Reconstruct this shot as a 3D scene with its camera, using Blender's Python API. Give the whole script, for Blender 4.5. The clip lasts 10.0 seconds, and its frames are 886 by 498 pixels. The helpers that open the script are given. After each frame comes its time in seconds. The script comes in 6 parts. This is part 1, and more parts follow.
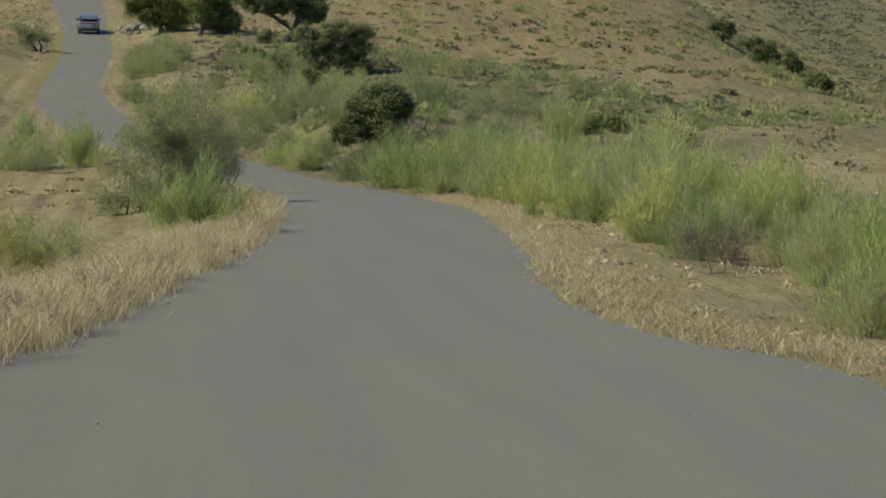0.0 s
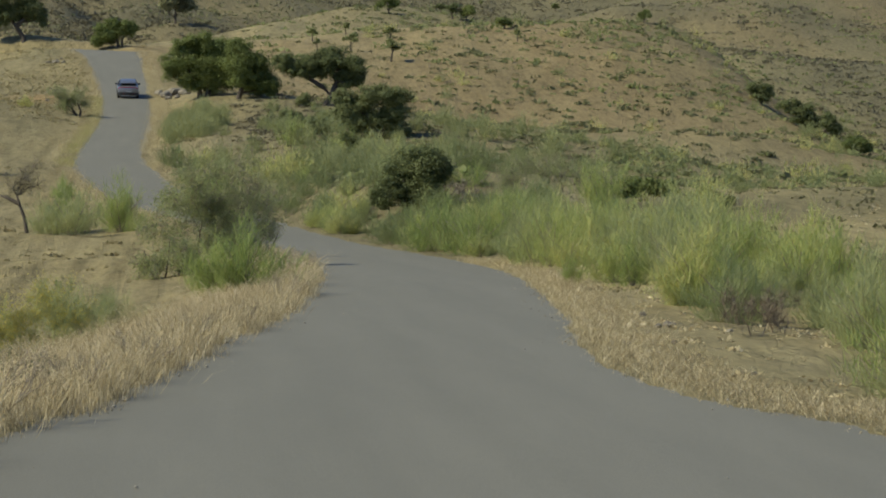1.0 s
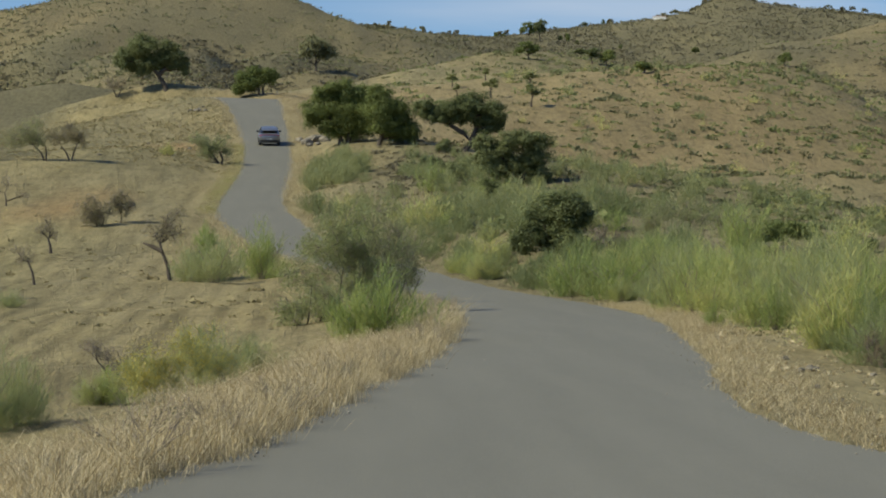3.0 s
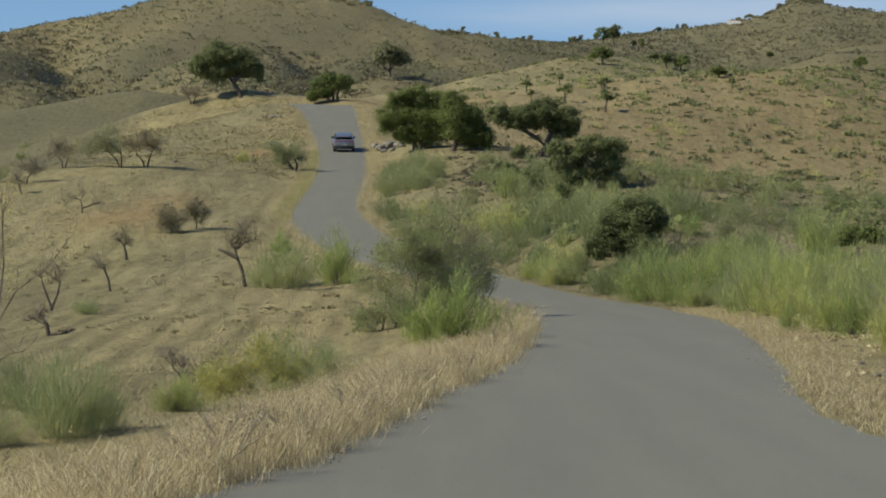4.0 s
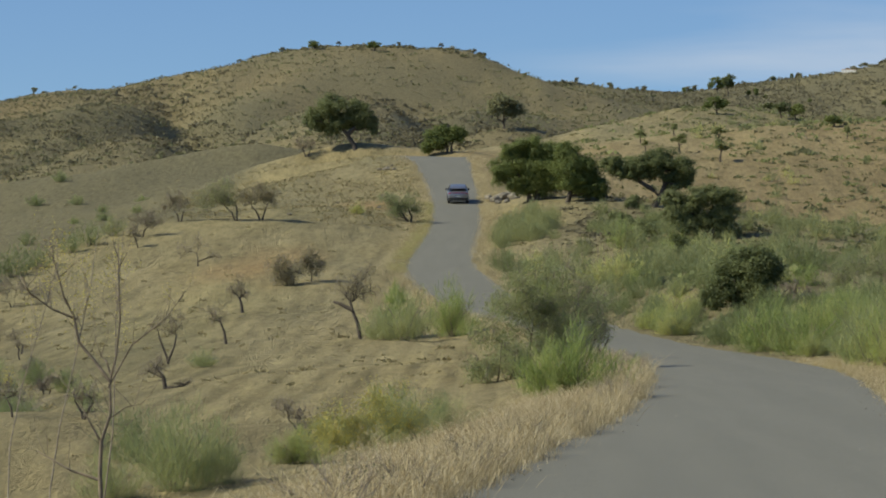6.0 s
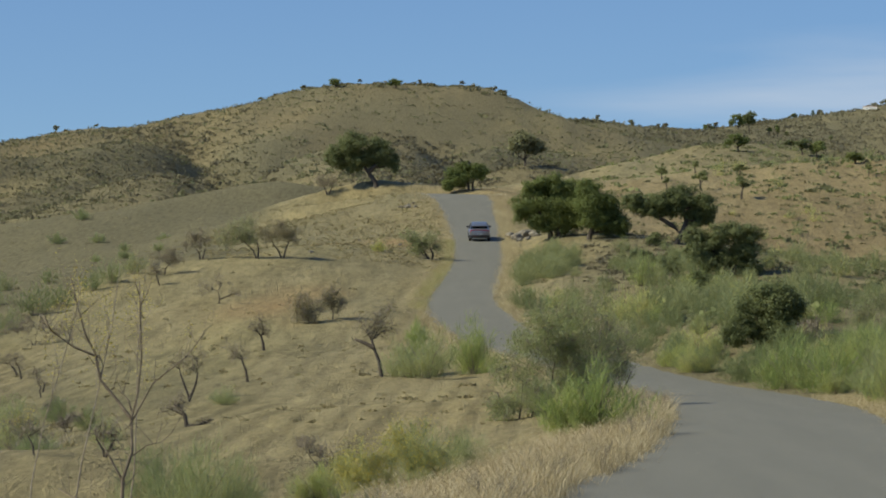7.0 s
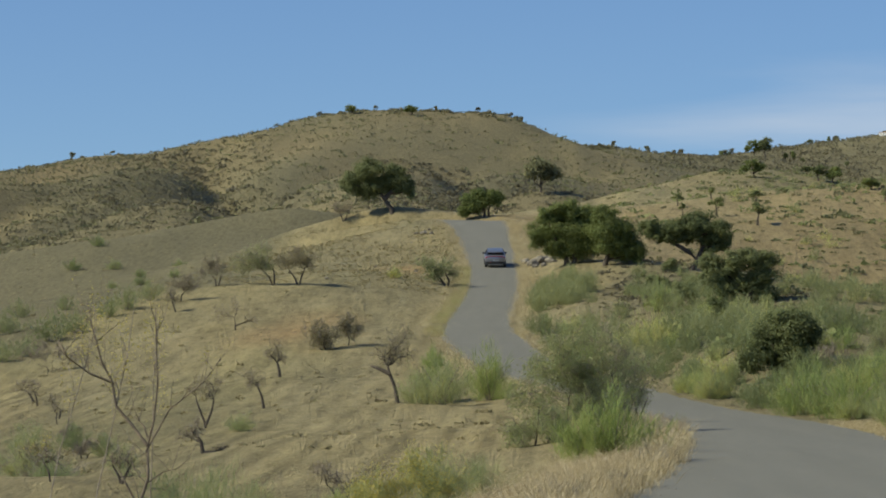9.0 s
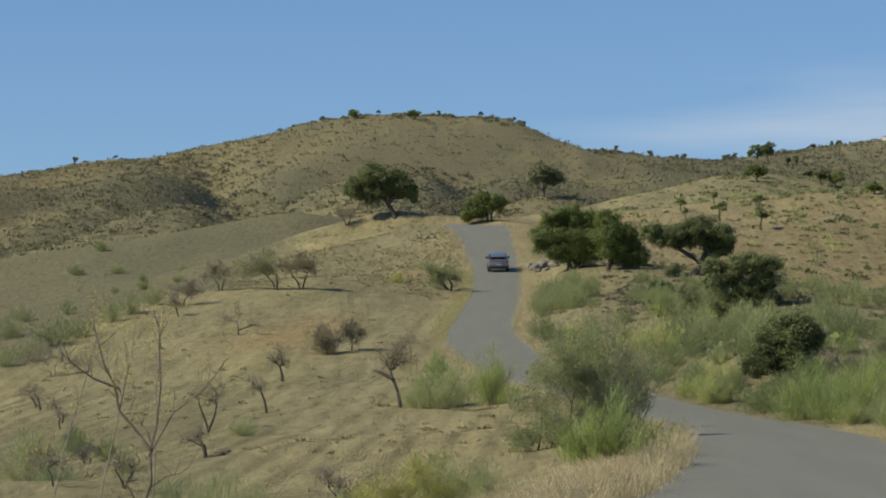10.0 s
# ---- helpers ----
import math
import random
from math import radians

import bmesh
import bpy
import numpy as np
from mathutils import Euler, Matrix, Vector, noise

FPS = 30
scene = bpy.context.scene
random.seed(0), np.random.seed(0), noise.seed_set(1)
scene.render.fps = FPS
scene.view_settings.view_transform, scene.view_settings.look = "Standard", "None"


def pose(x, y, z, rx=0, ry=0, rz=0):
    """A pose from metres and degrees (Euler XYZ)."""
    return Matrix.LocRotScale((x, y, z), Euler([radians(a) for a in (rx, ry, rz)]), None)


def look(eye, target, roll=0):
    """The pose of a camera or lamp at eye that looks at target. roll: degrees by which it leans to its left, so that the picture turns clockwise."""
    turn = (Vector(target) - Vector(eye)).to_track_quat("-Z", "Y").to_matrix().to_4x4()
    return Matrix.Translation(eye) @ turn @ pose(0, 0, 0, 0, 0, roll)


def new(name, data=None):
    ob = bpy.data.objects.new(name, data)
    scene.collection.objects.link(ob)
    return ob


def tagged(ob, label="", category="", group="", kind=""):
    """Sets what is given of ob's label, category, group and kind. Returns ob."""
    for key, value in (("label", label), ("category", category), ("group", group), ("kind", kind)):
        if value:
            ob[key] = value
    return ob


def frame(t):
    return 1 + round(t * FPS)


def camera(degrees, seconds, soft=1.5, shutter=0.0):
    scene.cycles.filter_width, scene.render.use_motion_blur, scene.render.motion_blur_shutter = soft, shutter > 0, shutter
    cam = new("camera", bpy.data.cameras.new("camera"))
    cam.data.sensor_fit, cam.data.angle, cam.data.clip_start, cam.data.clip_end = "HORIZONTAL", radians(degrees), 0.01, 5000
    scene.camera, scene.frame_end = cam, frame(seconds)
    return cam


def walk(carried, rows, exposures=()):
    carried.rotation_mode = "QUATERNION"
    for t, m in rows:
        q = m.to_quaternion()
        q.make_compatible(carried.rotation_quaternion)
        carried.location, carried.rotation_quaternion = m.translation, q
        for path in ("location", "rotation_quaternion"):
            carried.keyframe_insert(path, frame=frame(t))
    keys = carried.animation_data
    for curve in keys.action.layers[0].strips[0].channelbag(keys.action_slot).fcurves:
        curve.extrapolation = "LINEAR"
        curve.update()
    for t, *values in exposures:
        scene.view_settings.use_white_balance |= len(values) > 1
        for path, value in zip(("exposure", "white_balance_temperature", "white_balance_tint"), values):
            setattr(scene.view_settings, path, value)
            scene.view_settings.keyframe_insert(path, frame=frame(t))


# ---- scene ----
# a long lens on a tripod beside the road: it only pans and tilts
cam = camera(17.0, 10.0, soft=1.9)
EYE = 2.4
ROWS = [  # seconds, yaw, pitch, roll
    (0, -5.628, 0.154, 0.368), (0.5, -5.483, 0.996, 0.320), (1, -4.877, 1.371, 0.281), (1.5, -4.020, 1.712, 0.226),
    (2, -3.497, 1.911, 0.185), (2.5, -2.853, 2.126, 0.095), (4, -0.706, 2.350, -0.090), (4.5, 0.0, 2.500, -0.150),
    (5, 0.545, 2.679, -0.234), (5.5, 1.109, 2.982, -0.281), (7, 1.918, 4.078, -0.348), (7.5, 2.060, 4.343, -0.367),
    (8, 2.133, 4.474, -0.375), (8.5, 2.184, 4.545, -0.375), (9, 2.224, 4.589, -0.375), (9.5, 2.260, 4.653, -0.375),
    (10, 2.280, 4.677, -0.375),
]
walk(cam, [(t, pose(0, 0, EYE, 0, 0, yaw) @ pose(0, 0, 0, 90 + pitch, 0, 0) @ pose(0, 0, 0, 0, 0, roll)) for t, yaw, pitch, roll in ROWS], [(0, 0.0), (10, 0.0)])

# ---- daylight ----
SUN_FROM = Vector((-1.0, -0.3, 0.9)).normalized()
world = bpy.data.worlds.new("sky")
scene.world = world
world.use_nodes = True
wn, wl = world.node_tree.nodes, world.node_tree.links
sky = wn.new("ShaderNodeTexSky")
sky.sky_type, sky.sun_disc = "NISHITA", False
sky.sun_elevation, sky.sun_rotation = math.asin(SUN_FROM.z), math.atan2(SUN_FROM.x, SUN_FROM.y)
sky.air_density, sky.dust_density, sky.ozone_density = 1.0, 0.15, 4.0
wn["Background"].inputs["Strength"].default_value = 0.092
tint = wn.new("ShaderNodeMix")
tint.data_type, tint.blend_type = "RGBA", "MULTIPLY"
tint.inputs[0].default_value, tint.inputs[7].default_value = 1.0, (0.85, 0.98, 1.15, 1.0)
wl.new(sky.outputs[0], tint.inputs[6])
# thin streaks of high cloud
way = wn.new("ShaderNodeTexCoord")
flat = wn.new("ShaderNodeMapping")
flat.inputs["Scale"].default_value = (1.6, 1.6, 14.0)
flat.inputs["Location"].default_value = (2.3, 0.4, 1.37)
streak = wn.new("ShaderNodeTexNoise")
streak.inputs["Scale"].default_value, streak.inputs["Detail"].default_value, streak.inputs["Distortion"].default_value = 2.6, 7.0, 0.5
thin = wn.new("ShaderNodeValToRGB")
thin.color_ramp.elements[0].position, thin.color_ramp.elements[1].position = 0.50, 0.72
thin.color_ramp.elements[1].color = (0.6, 0.6, 0.6, 1)
cloud = wn.new("ShaderNodeMix")
cloud.data_type = "RGBA"
cloud.inputs[7].default_value = (6.2, 6.9, 7.8, 1.0)
wl.new(way.outputs["Generated"], flat.inputs["Vector"])
wl.new(flat.outputs[0], streak.inputs["Vector"])
wl.new(streak.outputs["Fac"], thin.inputs["Fac"])
height, low = wn.new("ShaderNodeSeparateXYZ"), wn.new("ShaderNodeValToRGB")
low.color_ramp.elements[0].position, low.color_ramp.elements[1].position = 0.118, 0.150
low.color_ramp.elements[0].color, low.color_ramp.elements[1].color = (1, 1, 1, 1), (0.05, 0.05, 0.05, 1)
both = wn.new("ShaderNodeMath")
both.operation = "MULTIPLY"
aside = wn.new("ShaderNodeMapRange")
aside.interpolation_type = "SMOOTHSTEP"
aside.inputs["From Min"].default_value, aside.inputs["From Max"].default_value = -0.03, 0.06
wl.new(height.outputs["X"], aside.inputs["Value"])
drift = wn.new("ShaderNodeMath")
drift.operation = "MULTIPLY"
wl.new(way.outputs["Generated"], height.inputs[0])
wl.new(height.outputs["Z"], low.inputs["Fac"])
wl.new(thin.outputs["Color"], both.inputs[0])
wl.new(low.outputs["Color"], both.inputs[1])
wl.new(both.outputs[0], drift.inputs[0])
wl.new(aside.outputs["Result"], drift.inputs[1])
wl.new(drift.outputs[0], cloud.inputs[0])
wl.new(tint.outputs[2], cloud.inputs[6])
wl.new(cloud.outputs[2], wn["Background"].inputs["Color"])
lamp = bpy.data.lights.new("sun", "SUN")
lamp.energy, lamp.angle, lamp.color = 4.6, radians(0.53), (1.0, 0.945, 0.70)
sun = new("sun", lamp)
sun.matrix_world = look(SUN_FROM * 50, (0, 0, 0))


# ---- materials ----
def material(name, rough=0.8, metal=0.0):
    m = bpy.data.materials.new(name)
    m.use_nodes = True
    b = m.node_tree.nodes["Principled BSDF"]
    b.inputs["Roughness"].default_value, b.inputs["Metallic"].default_value = rough, metal
    return m, m.node_tree.nodes, m.node_tree.links, b


def rgb(c):
    return (*c, 1.0)


def plain(name, colour, rough=0.6, metal=0.0, vary=0.12, scale=6.0):
    """One colour with two scales of slight wear."""
    m, n, l, b = material(name, rough, metal)
    co = n.new("ShaderNodeTexCoord")
    tex = n.new("ShaderNodeTexNoise")
    tex.inputs["Scale"].default_value, tex.inputs["Detail"].default_value = scale, 6
    ramp = n.new("ShaderNodeValToRGB")
    lo, hi = [c * (1 - vary) for c in colour], [min(1, c * (1 + vary)) for c in colour]
    ramp.color_ramp.elements[0].color, ramp.color_ramp.elements[1].color = rgb(lo), rgb(hi)
    ramp.color_ramp.elements[0].position, ramp.color_ramp.elements[1].position = 0.35, 0.65
    l.new(co.outputs["Object"], tex.inputs["Vector"])
    l.new(tex.outputs["Fac"], ramp.inputs["Fac"])
    l.new(ramp.outputs["Color"], b.inputs["Base Color"])
    return m


def leafy(name, stops, rough=0.6, through_light=0.35, spread=0.6):
    """Leaves or stalks: the colour wanders from piece to piece and from plant to plant."""
    m, n, l, b = material(name, rough)
    geo, info = n.new("ShaderNodeNewGeometry"), n.new("ShaderNodeObjectInfo")
    mix = n.new("ShaderNodeMath")
    mix.operation = "MULTIPLY_ADD"
    l.new(geo.outputs["Random Per Island"], mix.inputs[0])
    mix.inputs[1].default_value = spread
    half = n.new("ShaderNodeMath")
    half.operation = "MULTIPLY"
    half.inputs[1].default_value = 1 - spread
    l.new(info.outputs["Random"], half.inputs[0])
    l.new(half.outputs[0], mix.inputs[2])
    ramp = n.new("ShaderNodeValToRGB")
    e = ramp.color_ramp.elements
    while len(e) < len(stops):
        e.new(0.5)
    for i, c in enumerate(stops):
        e[i].position, e[i].color = i / (len(stops) - 1), rgb(c)
    l.new(mix.outputs[0], ramp.inputs["Fac"])
    l.new(ramp.outputs["Color"], b.inputs["Base Color"])
    b.inputs["Specular IOR Level"].default_value = 0.25
    if through_light:
        tr, sh = n.new("ShaderNodeBsdfTranslucent"), n.new("ShaderNodeMixShader")
        l.new(ramp.outputs["Color"], tr.inputs["Color"])
        sh.inputs["Fac"].default_value = through_light
        l.new(b.outputs[0], sh.inputs[1])
        l.new(tr.outputs[0], sh.inputs[2])
        l.new(sh.outputs[0], n["Material Output"].inputs["Surface"])
    return m


def noise_node(n, l, co, scale, detail=6.0, rough=0.6, warp=0.0):
    t = n.new("ShaderNodeTexNoise")
    t.inputs["Scale"].default_value, t.inputs["Detail"].default_value = scale, detail
    t.inputs["Roughness"].default_value, t.inputs["Distortion"].default_value = rough, warp
    l.new(co, t.inputs["Vector"])
    return t.outputs["Fac"]


def ramp_node(n, l, fac, stops):
    r = n.new("ShaderNodeValToRGB")
    e = r.color_ramp.elements
    while len(e) < len(stops):
        e.new(0.5)
    for i, (p, c) in enumerate(stops):
        e[i].position, e[i].color = p, rgb(c)
    l.new(fac, r.inputs["Fac"])
    return r.outputs["Color"]


def mix_node(n, l, fac, a, b, how="MIX"):
    m = n.new("ShaderNodeMix")
    m.data_type, m.blend_type = "RGBA", how
    for v, i in ((fac, 0), (a, 6), (b, 7)):
        if isinstance(v, (int, float)):
            m.inputs[i].default_value = v
        elif isinstance(v, tuple):
            m.inputs[i].default_value = rgb(v)
        else:
            l.new(v, m.inputs[i])
    return m.outputs[2]


def bump_node(n, l, b, height, strength, dist):
    bp = n.new("ShaderNodeBump")
    bp.inputs["Strength"].default_value, bp.inputs["Distance"].default_value = strength, dist
    l.new(height, bp.inputs["Height"])
    l.new(bp.outputs["Normal"], b.inputs["Normal"])


STREAK = 4  # the way the wash lines run across the bare slope


def earth_material():
    """Dry soil and straw; the ground's cover (straw, ploughed and darkened soil, rusty soil, furrows) says which shows.
    """
    m, n, l, b = material("dry_earth", 0.95)
    b.inputs["Specular IOR Level"].default_value = 0.1
    co = n.new("ShaderNodeTexCoord").outputs["Object"]
    cover = n.new("ShaderNodeAttribute")
    cover.attribute_name = "cover"
    part_of = n.new("ShaderNodeSeparateColor")
    l.new(cover.outputs["Color"], part_of.inputs[0])
    downhill = n.new("ShaderNodeMapping")
    downhill.inputs["Scale"].default_value = (1.0, 0.13, 1.0)
    l.new(co, downhill.inputs["Vector"])
    mid = noise_node(n, l, downhill.outputs[0], 0.45, 8, 0.68)
    small = noise_node(n, l, downhill.outputs[0], 2.0, 8, 0.72)
    fine = noise_node(n, l, downhill.outputs[0], 9.0, 6, 0.7)
    soil = ramp_node(n, l, mid, [(0.3, (0.205, 0.175, 0.097)), (0.5, (0.300, 0.255, 0.141)), (0.7, (0.375, 0.320, 0.182))])
    straw = ramp_node(n, l, mid, [(0.3, (0.225, 0.195, 0.099)), (0.55, (0.360, 0.306, 0.160)), (0.75, (0.30, 0.262, 0.132))])
    dark_cover = ramp_node(n, l, small, [(0.3, (0.160, 0.143, 0.084)), (0.7, (0.206, 0.186, 0.111))])
    rust = ramp_node(n, l, mid, [(0.3, (0.28, 0.195, 0.098)), (0.7, (0.39, 0.285, 0.145))])
    wide = noise_node(n, l, downhill.outputs[0], 0.09, 4, 0.5)
    dull = ramp_node(n, l, wide, [(0.38, (0.86, 0.885, 0.91)), (0.5, (1.0, 1.0, 1.0)), (0.65, (1.06, 1.04, 1.0))])
    c = mix_node(n, l, part_of.outputs[0], soil, straw)
    c = mix_node(n, l, 1.0, c, dull, "MULTIPLY")
    c = mix_node(n, l, part_of.outputs[1], c, dark_cover)
    c = mix_node(n, l, part_of.outputs[2], c, rust)
    speck = ramp_node(n, l, small, [(0.30, (0.62, 0.62, 0.60)), (0.46, (1.0, 1.0, 1.0)), (0.70, (1.25, 1.23, 1.18))])
    c = mix_node(n, l, 1.0, c, speck, "MULTIPLY")
    grain = ramp_node(n, l, fine, [(0.3, (0.72, 0.72, 0.72)), (0.6, (1.0, 1.0, 1.0)), (0.75, (1.2, 1.18, 1.12))])
    c = mix_node(n, l, 1.0, c, grain, "MULTIPLY")
    turned = n.new("ShaderNodeMapping")
    turned.inputs["Rotation"].default_value, turned.inputs["Scale"].default_value = (0, 0, radians(STREAK)), (1.0, 0.10, 1.0)
    l.new(co, turned.inputs["Vector"])
    wave = n.new("ShaderNodeTexWave")
    wave.inputs["Scale"].default_value, wave.inputs["Distortion"].default_value = 0.22, 4.0
    wave.inputs["Detail"].default_value, wave.inputs["Detail Scale"].default_value = 5.0, 0.35
    l.new(turned.outputs[0], wave.inputs["Vector"])
    lines = ramp_node(n, l, wave.outputs["Fac"], [(0.08, (0.80, 0.795, 0.78)), (0.4, (1.0, 1.0, 1.0)), (0.9, (1.12, 1.11, 1.09))])
    furrow = mix_node(n, l, 1.0, c, lines, "MULTIPLY")
    c = mix_node(n, l, cover.outputs["Alpha"], c, furrow)
    l.new(c, b.inputs["Base Color"])
    add = n.new("ShaderNodeMath")
    add.operation = "MULTIPLY_ADD"
    l.new(small, add.inputs[0])
    add.inputs[1].default_value = 1.6
    l.new(fine, add.inputs[2])
    bump_node(n, l, b, add.outputs[0], 1.0, 0.16)
    return m


def asphalt_material():
    m, n, l, b = material("asphalt", 0.85)
    b.inputs["Specular IOR Level"].default_value = 0.3
    co = n.new("ShaderNodeTexCoord").outputs["Object"]
    stretch = n.new("ShaderNodeMapping")
    stretch.inputs["Scale"].default_value = (1.0, 0.014, 1.0)
    l.new(co, stretch.inputs["Vector"])
    tracks = noise_node(n, l, stretch.outputs[0], 0.9, 4, 0.5)
    long = n.new("ShaderNodeMapping")
    long.inputs["Scale"].default_value = (1.0, 0.10, 1.0)
    l.new(co, long.inputs["Vector"])
    patch = noise_node(n, l, long.outputs[0], 1.3, 8, 0.7)
    grain = noise_node(n, l, co, 60.0, 3, 0.7)
    a = ramp_node(n, l, tracks, [(0.35, (0.170, 0.165, 0.138)), (0.65, (0.184, 0.178, 0.149))])
    p = ramp_node(n, l, patch, [(0.35, (0.95, 0.95, 0.95)), (0.7, (1.05, 1.045, 1.035))])
    g = ramp_node(n, l, grain, [(0.3, (0.74, 0.74, 0.74)), (0.55, (1.0, 1.0, 1.0)), (0.78, (1.5, 1.46, 1.40))])
    c = mix_node(n, l, 1.0, mix_node(n, l, 1.0, a, p, "MULTIPLY"), g, "MULTIPLY")
    l.new(c, b.inputs["Base Color"])
    bump_node(n, l, b, grain, 0.4, 0.01)
    return m


EARTH, ASPHALT = earth_material(), asphalt_material()
BARK = plain("oak_bark", (0.085, 0.068, 0.052), 0.9, 0, 0.35, 9)
TWIG = plain("grey_twig", (0.27, 0.225, 0.175), 0.9, 0, 0.3, 9)
STEM = plain("brown_stem", (0.20, 0.158, 0.112), 0.9, 0, 0.35, 6)
OAK_LEAF = leafy("oak_leaf", [(0.118, 0.150, 0.045), (0.180, 0.218, 0.068), (0.24, 0.270, 0.098)], 0.6, 0.4)
DARK_LEAF = leafy("dark_oak_leaf", [(0.112, 0.138, 0.055), (0.170, 0.198, 0.082), (0.228, 0.247, 0.113)], 0.6, 0.4)
ALMOND_LEAF = leafy("almond_leaf", [(0.24, 0.225, 0.125), (0.30, 0.27, 0.15), (0.34, 0.285, 0.16)], 0.6, 0.45)
BROOM = leafy("broom_green", [(0.185, 0.24, 0.078), (0.30, 0.365, 0.122), (0.41, 0.46, 0.16), (0.54, 0.535, 0.20), (0.57, 0.50, 0.24)], 0.65, 0.5, 0.4)
BROOM_GREY = leafy("broom_grey_green", [(0.215, 0.255, 0.115), (0.345, 0.38, 0.175), (0.50, 0.49, 0.235)], 0.65, 0.5, 0.4)
# the grey broom again, darkened to carry the shade on the slopes
BROOM_SHADED = leafy("broom_dull_green", [(0.18, 0.215, 0.095), (0.285, 0.315, 0.142), (0.40, 0.395, 0.19)], 0.65, 0.45, 0.4)
BROOM_GOLD = leafy("broom_yellow", [(0.40, 0.39, 0.11), (0.56, 0.48, 0.13), (0.66, 0.52, 0.14)], spread=0.6)
THORN_LEAF = leafy("thorn_leaf", [(0.28, 0.315, 0.135), (0.335, 0.365, 0.165), (0.385, 0.39, 0.195)], 0.6, 0.5, 0.7)
FRESH = leafy("fresh_grass", [(0.33, 0.34, 0.13), (0.43, 0.41, 0.175), (0.52, 0.46, 0.23)], 0.7, 0.4, 0.8)
STRAW = leafy("straw", [(0.25, 0.19, 0.10), (0.55, 0.455, 0.27), (0.78, 0.68, 0.46)], 0.7, 0.3, 0.9)
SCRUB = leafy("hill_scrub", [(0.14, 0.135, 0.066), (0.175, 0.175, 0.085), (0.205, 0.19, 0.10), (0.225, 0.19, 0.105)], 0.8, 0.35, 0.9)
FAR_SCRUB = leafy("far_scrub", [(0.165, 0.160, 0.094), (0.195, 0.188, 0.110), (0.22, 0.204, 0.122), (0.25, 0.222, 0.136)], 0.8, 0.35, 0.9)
GREEN_SCRUB = leafy("green_scrub", [(0.185, 0.215, 0.088), (0.24, 0.268, 0.112), (0.295, 0.305, 0.14)], 0.8, 0.4, 0.9)
SHRUB = leafy("hill_shrub", [(0.175, 0.185, 0.095), (0.22, 0.222, 0.115), (0.265, 0.25, 0.138)], 0.8, 0.35, 0.5)
DARK_BRUSH = leafy("dark_brush", [(0.150, 0.138, 0.092), (0.180, 0.164, 0.108), (0.21, 0.188, 0.122)], 0.8, 0.3, 0.7)
WEED = leafy("dry_weed", [(0.20, 0.165, 0.085), (0.30, 0.25, 0.135), (0.40, 0.34, 0.19), (0.24, 0.235, 0.11)], 0.8, 0.3, 0.95)
ROCK = plain("pale_rock", (0.21, 0.185, 0.145), 0.9, 0, 0.35, 3)
PAINT = plain("grey_car_paint", (0.30, 0.31, 0.345), 0.28, 0.7, 0.05, 2)
BLACK = plain("black_plastic", (0.018, 0.018, 0.02), 0.45, 0, 0.2, 8)
RUBBER = plain("tyre_rubber", (0.02, 0.02, 0.02), 0.85, 0, 0.25, 12)
ALLOY = plain("alloy", (0.45, 0.45, 0.46), 0.3, 0.9, 0.1, 5)
DARK_GLASS = plain("tinted_glass", (0.012, 0.014, 0.018), 0.06, 0, 0.1, 2)
RED_LENS = plain("red_lens", (0.42, 0.012, 0.02), 0.2, 0, 0.1, 6)
SILVER = plain("silver_trim", (0.55, 0.56, 0.58), 0.3, 0.8, 0.05, 4)
PLATE = plain("plate_white", (0.75, 0.76, 0.78), 0.4, 0, 0.03, 4)
PLATE_BLUE = plain("plate_blue", (0.02, 0.06, 0.35), 0.4, 0, 0.05, 4)
WHITEWASH = plain("whitewash", (0.80, 0.79, 0.76), 0.8, 0, 0.06, 0.8)
ROOF_TILE = plain("roof_tile", (0.40, 0.24, 0.16), 0.85, 0, 0.25, 2)
PALE_CHIP = plain("pale_chip", (0.30, 0.275, 0.23), 0.9, 0, 0.3, 2)


# ---- the lie of the land: landform lines, x, y, z ----
SLOPE_LEFT = [(-11.4, 60.9, 2.5), (-8.3, 65.5, 2.5), (-5.0, 73.8, 2.4), (-1.9, 104.0, 4.5), (-7.7, 137.8, 6.3), (-11.7, 97.3, 3.5), (-13.3, 134.3, 6.0),
              (-15.0, 159.3, 8.2), (-22.2, 203.8, 13.3), (-13.3, 181.5, 10.9), (-9.1, 194.8, 12.6),
              (-2.9, 56.0, 1.6), (-5.4, 44.0, 0.7), (-9.0, 50.0, 1.0), (-5.5, 61.0, 1.8)]
SHOULDER = [(-13.9, 239.6, 19.3), (-19.6, 237.2, 19.2), (-22.2, 230.9, 18.4), (-27.5, 213.2, 15.1), (-31.9, 197.4, 11.8), (-34.6, 181.7, 8.8)]
FIELD = [(-61.8, 324.2, 22.0), (-51.9, 341.1, 26.8), (-75.0, 392.9, 34.0), (-62.0, 407.3, 36.9), (-47.6, 419.3, 40.7), (-36.7, 423.4, 42.3), (-22.2, 329.3, 32.0),
         (-47.4, 356.9, 29.2), (-60, 500, 38), (-25, 500, 38), (-15, 410, 34), (-90, 480, 33)]
OAK_SLOPE = [(-1.6, 258.0, 22.0), (1.8, 246.0, 20.7), (10.8, 239.8, 19.6), (0.3, 205.0, 14.4), (4.0, 165.0, 10.2), (7.6, 134.9, 6.9), (-1.9, 312.0, 30.3),
             (6.8, 329.9, 32.1), (-8.5, 337, 33.3), (10.8, 139.6, 8.9), (13.6, 199.5, 15.5)]
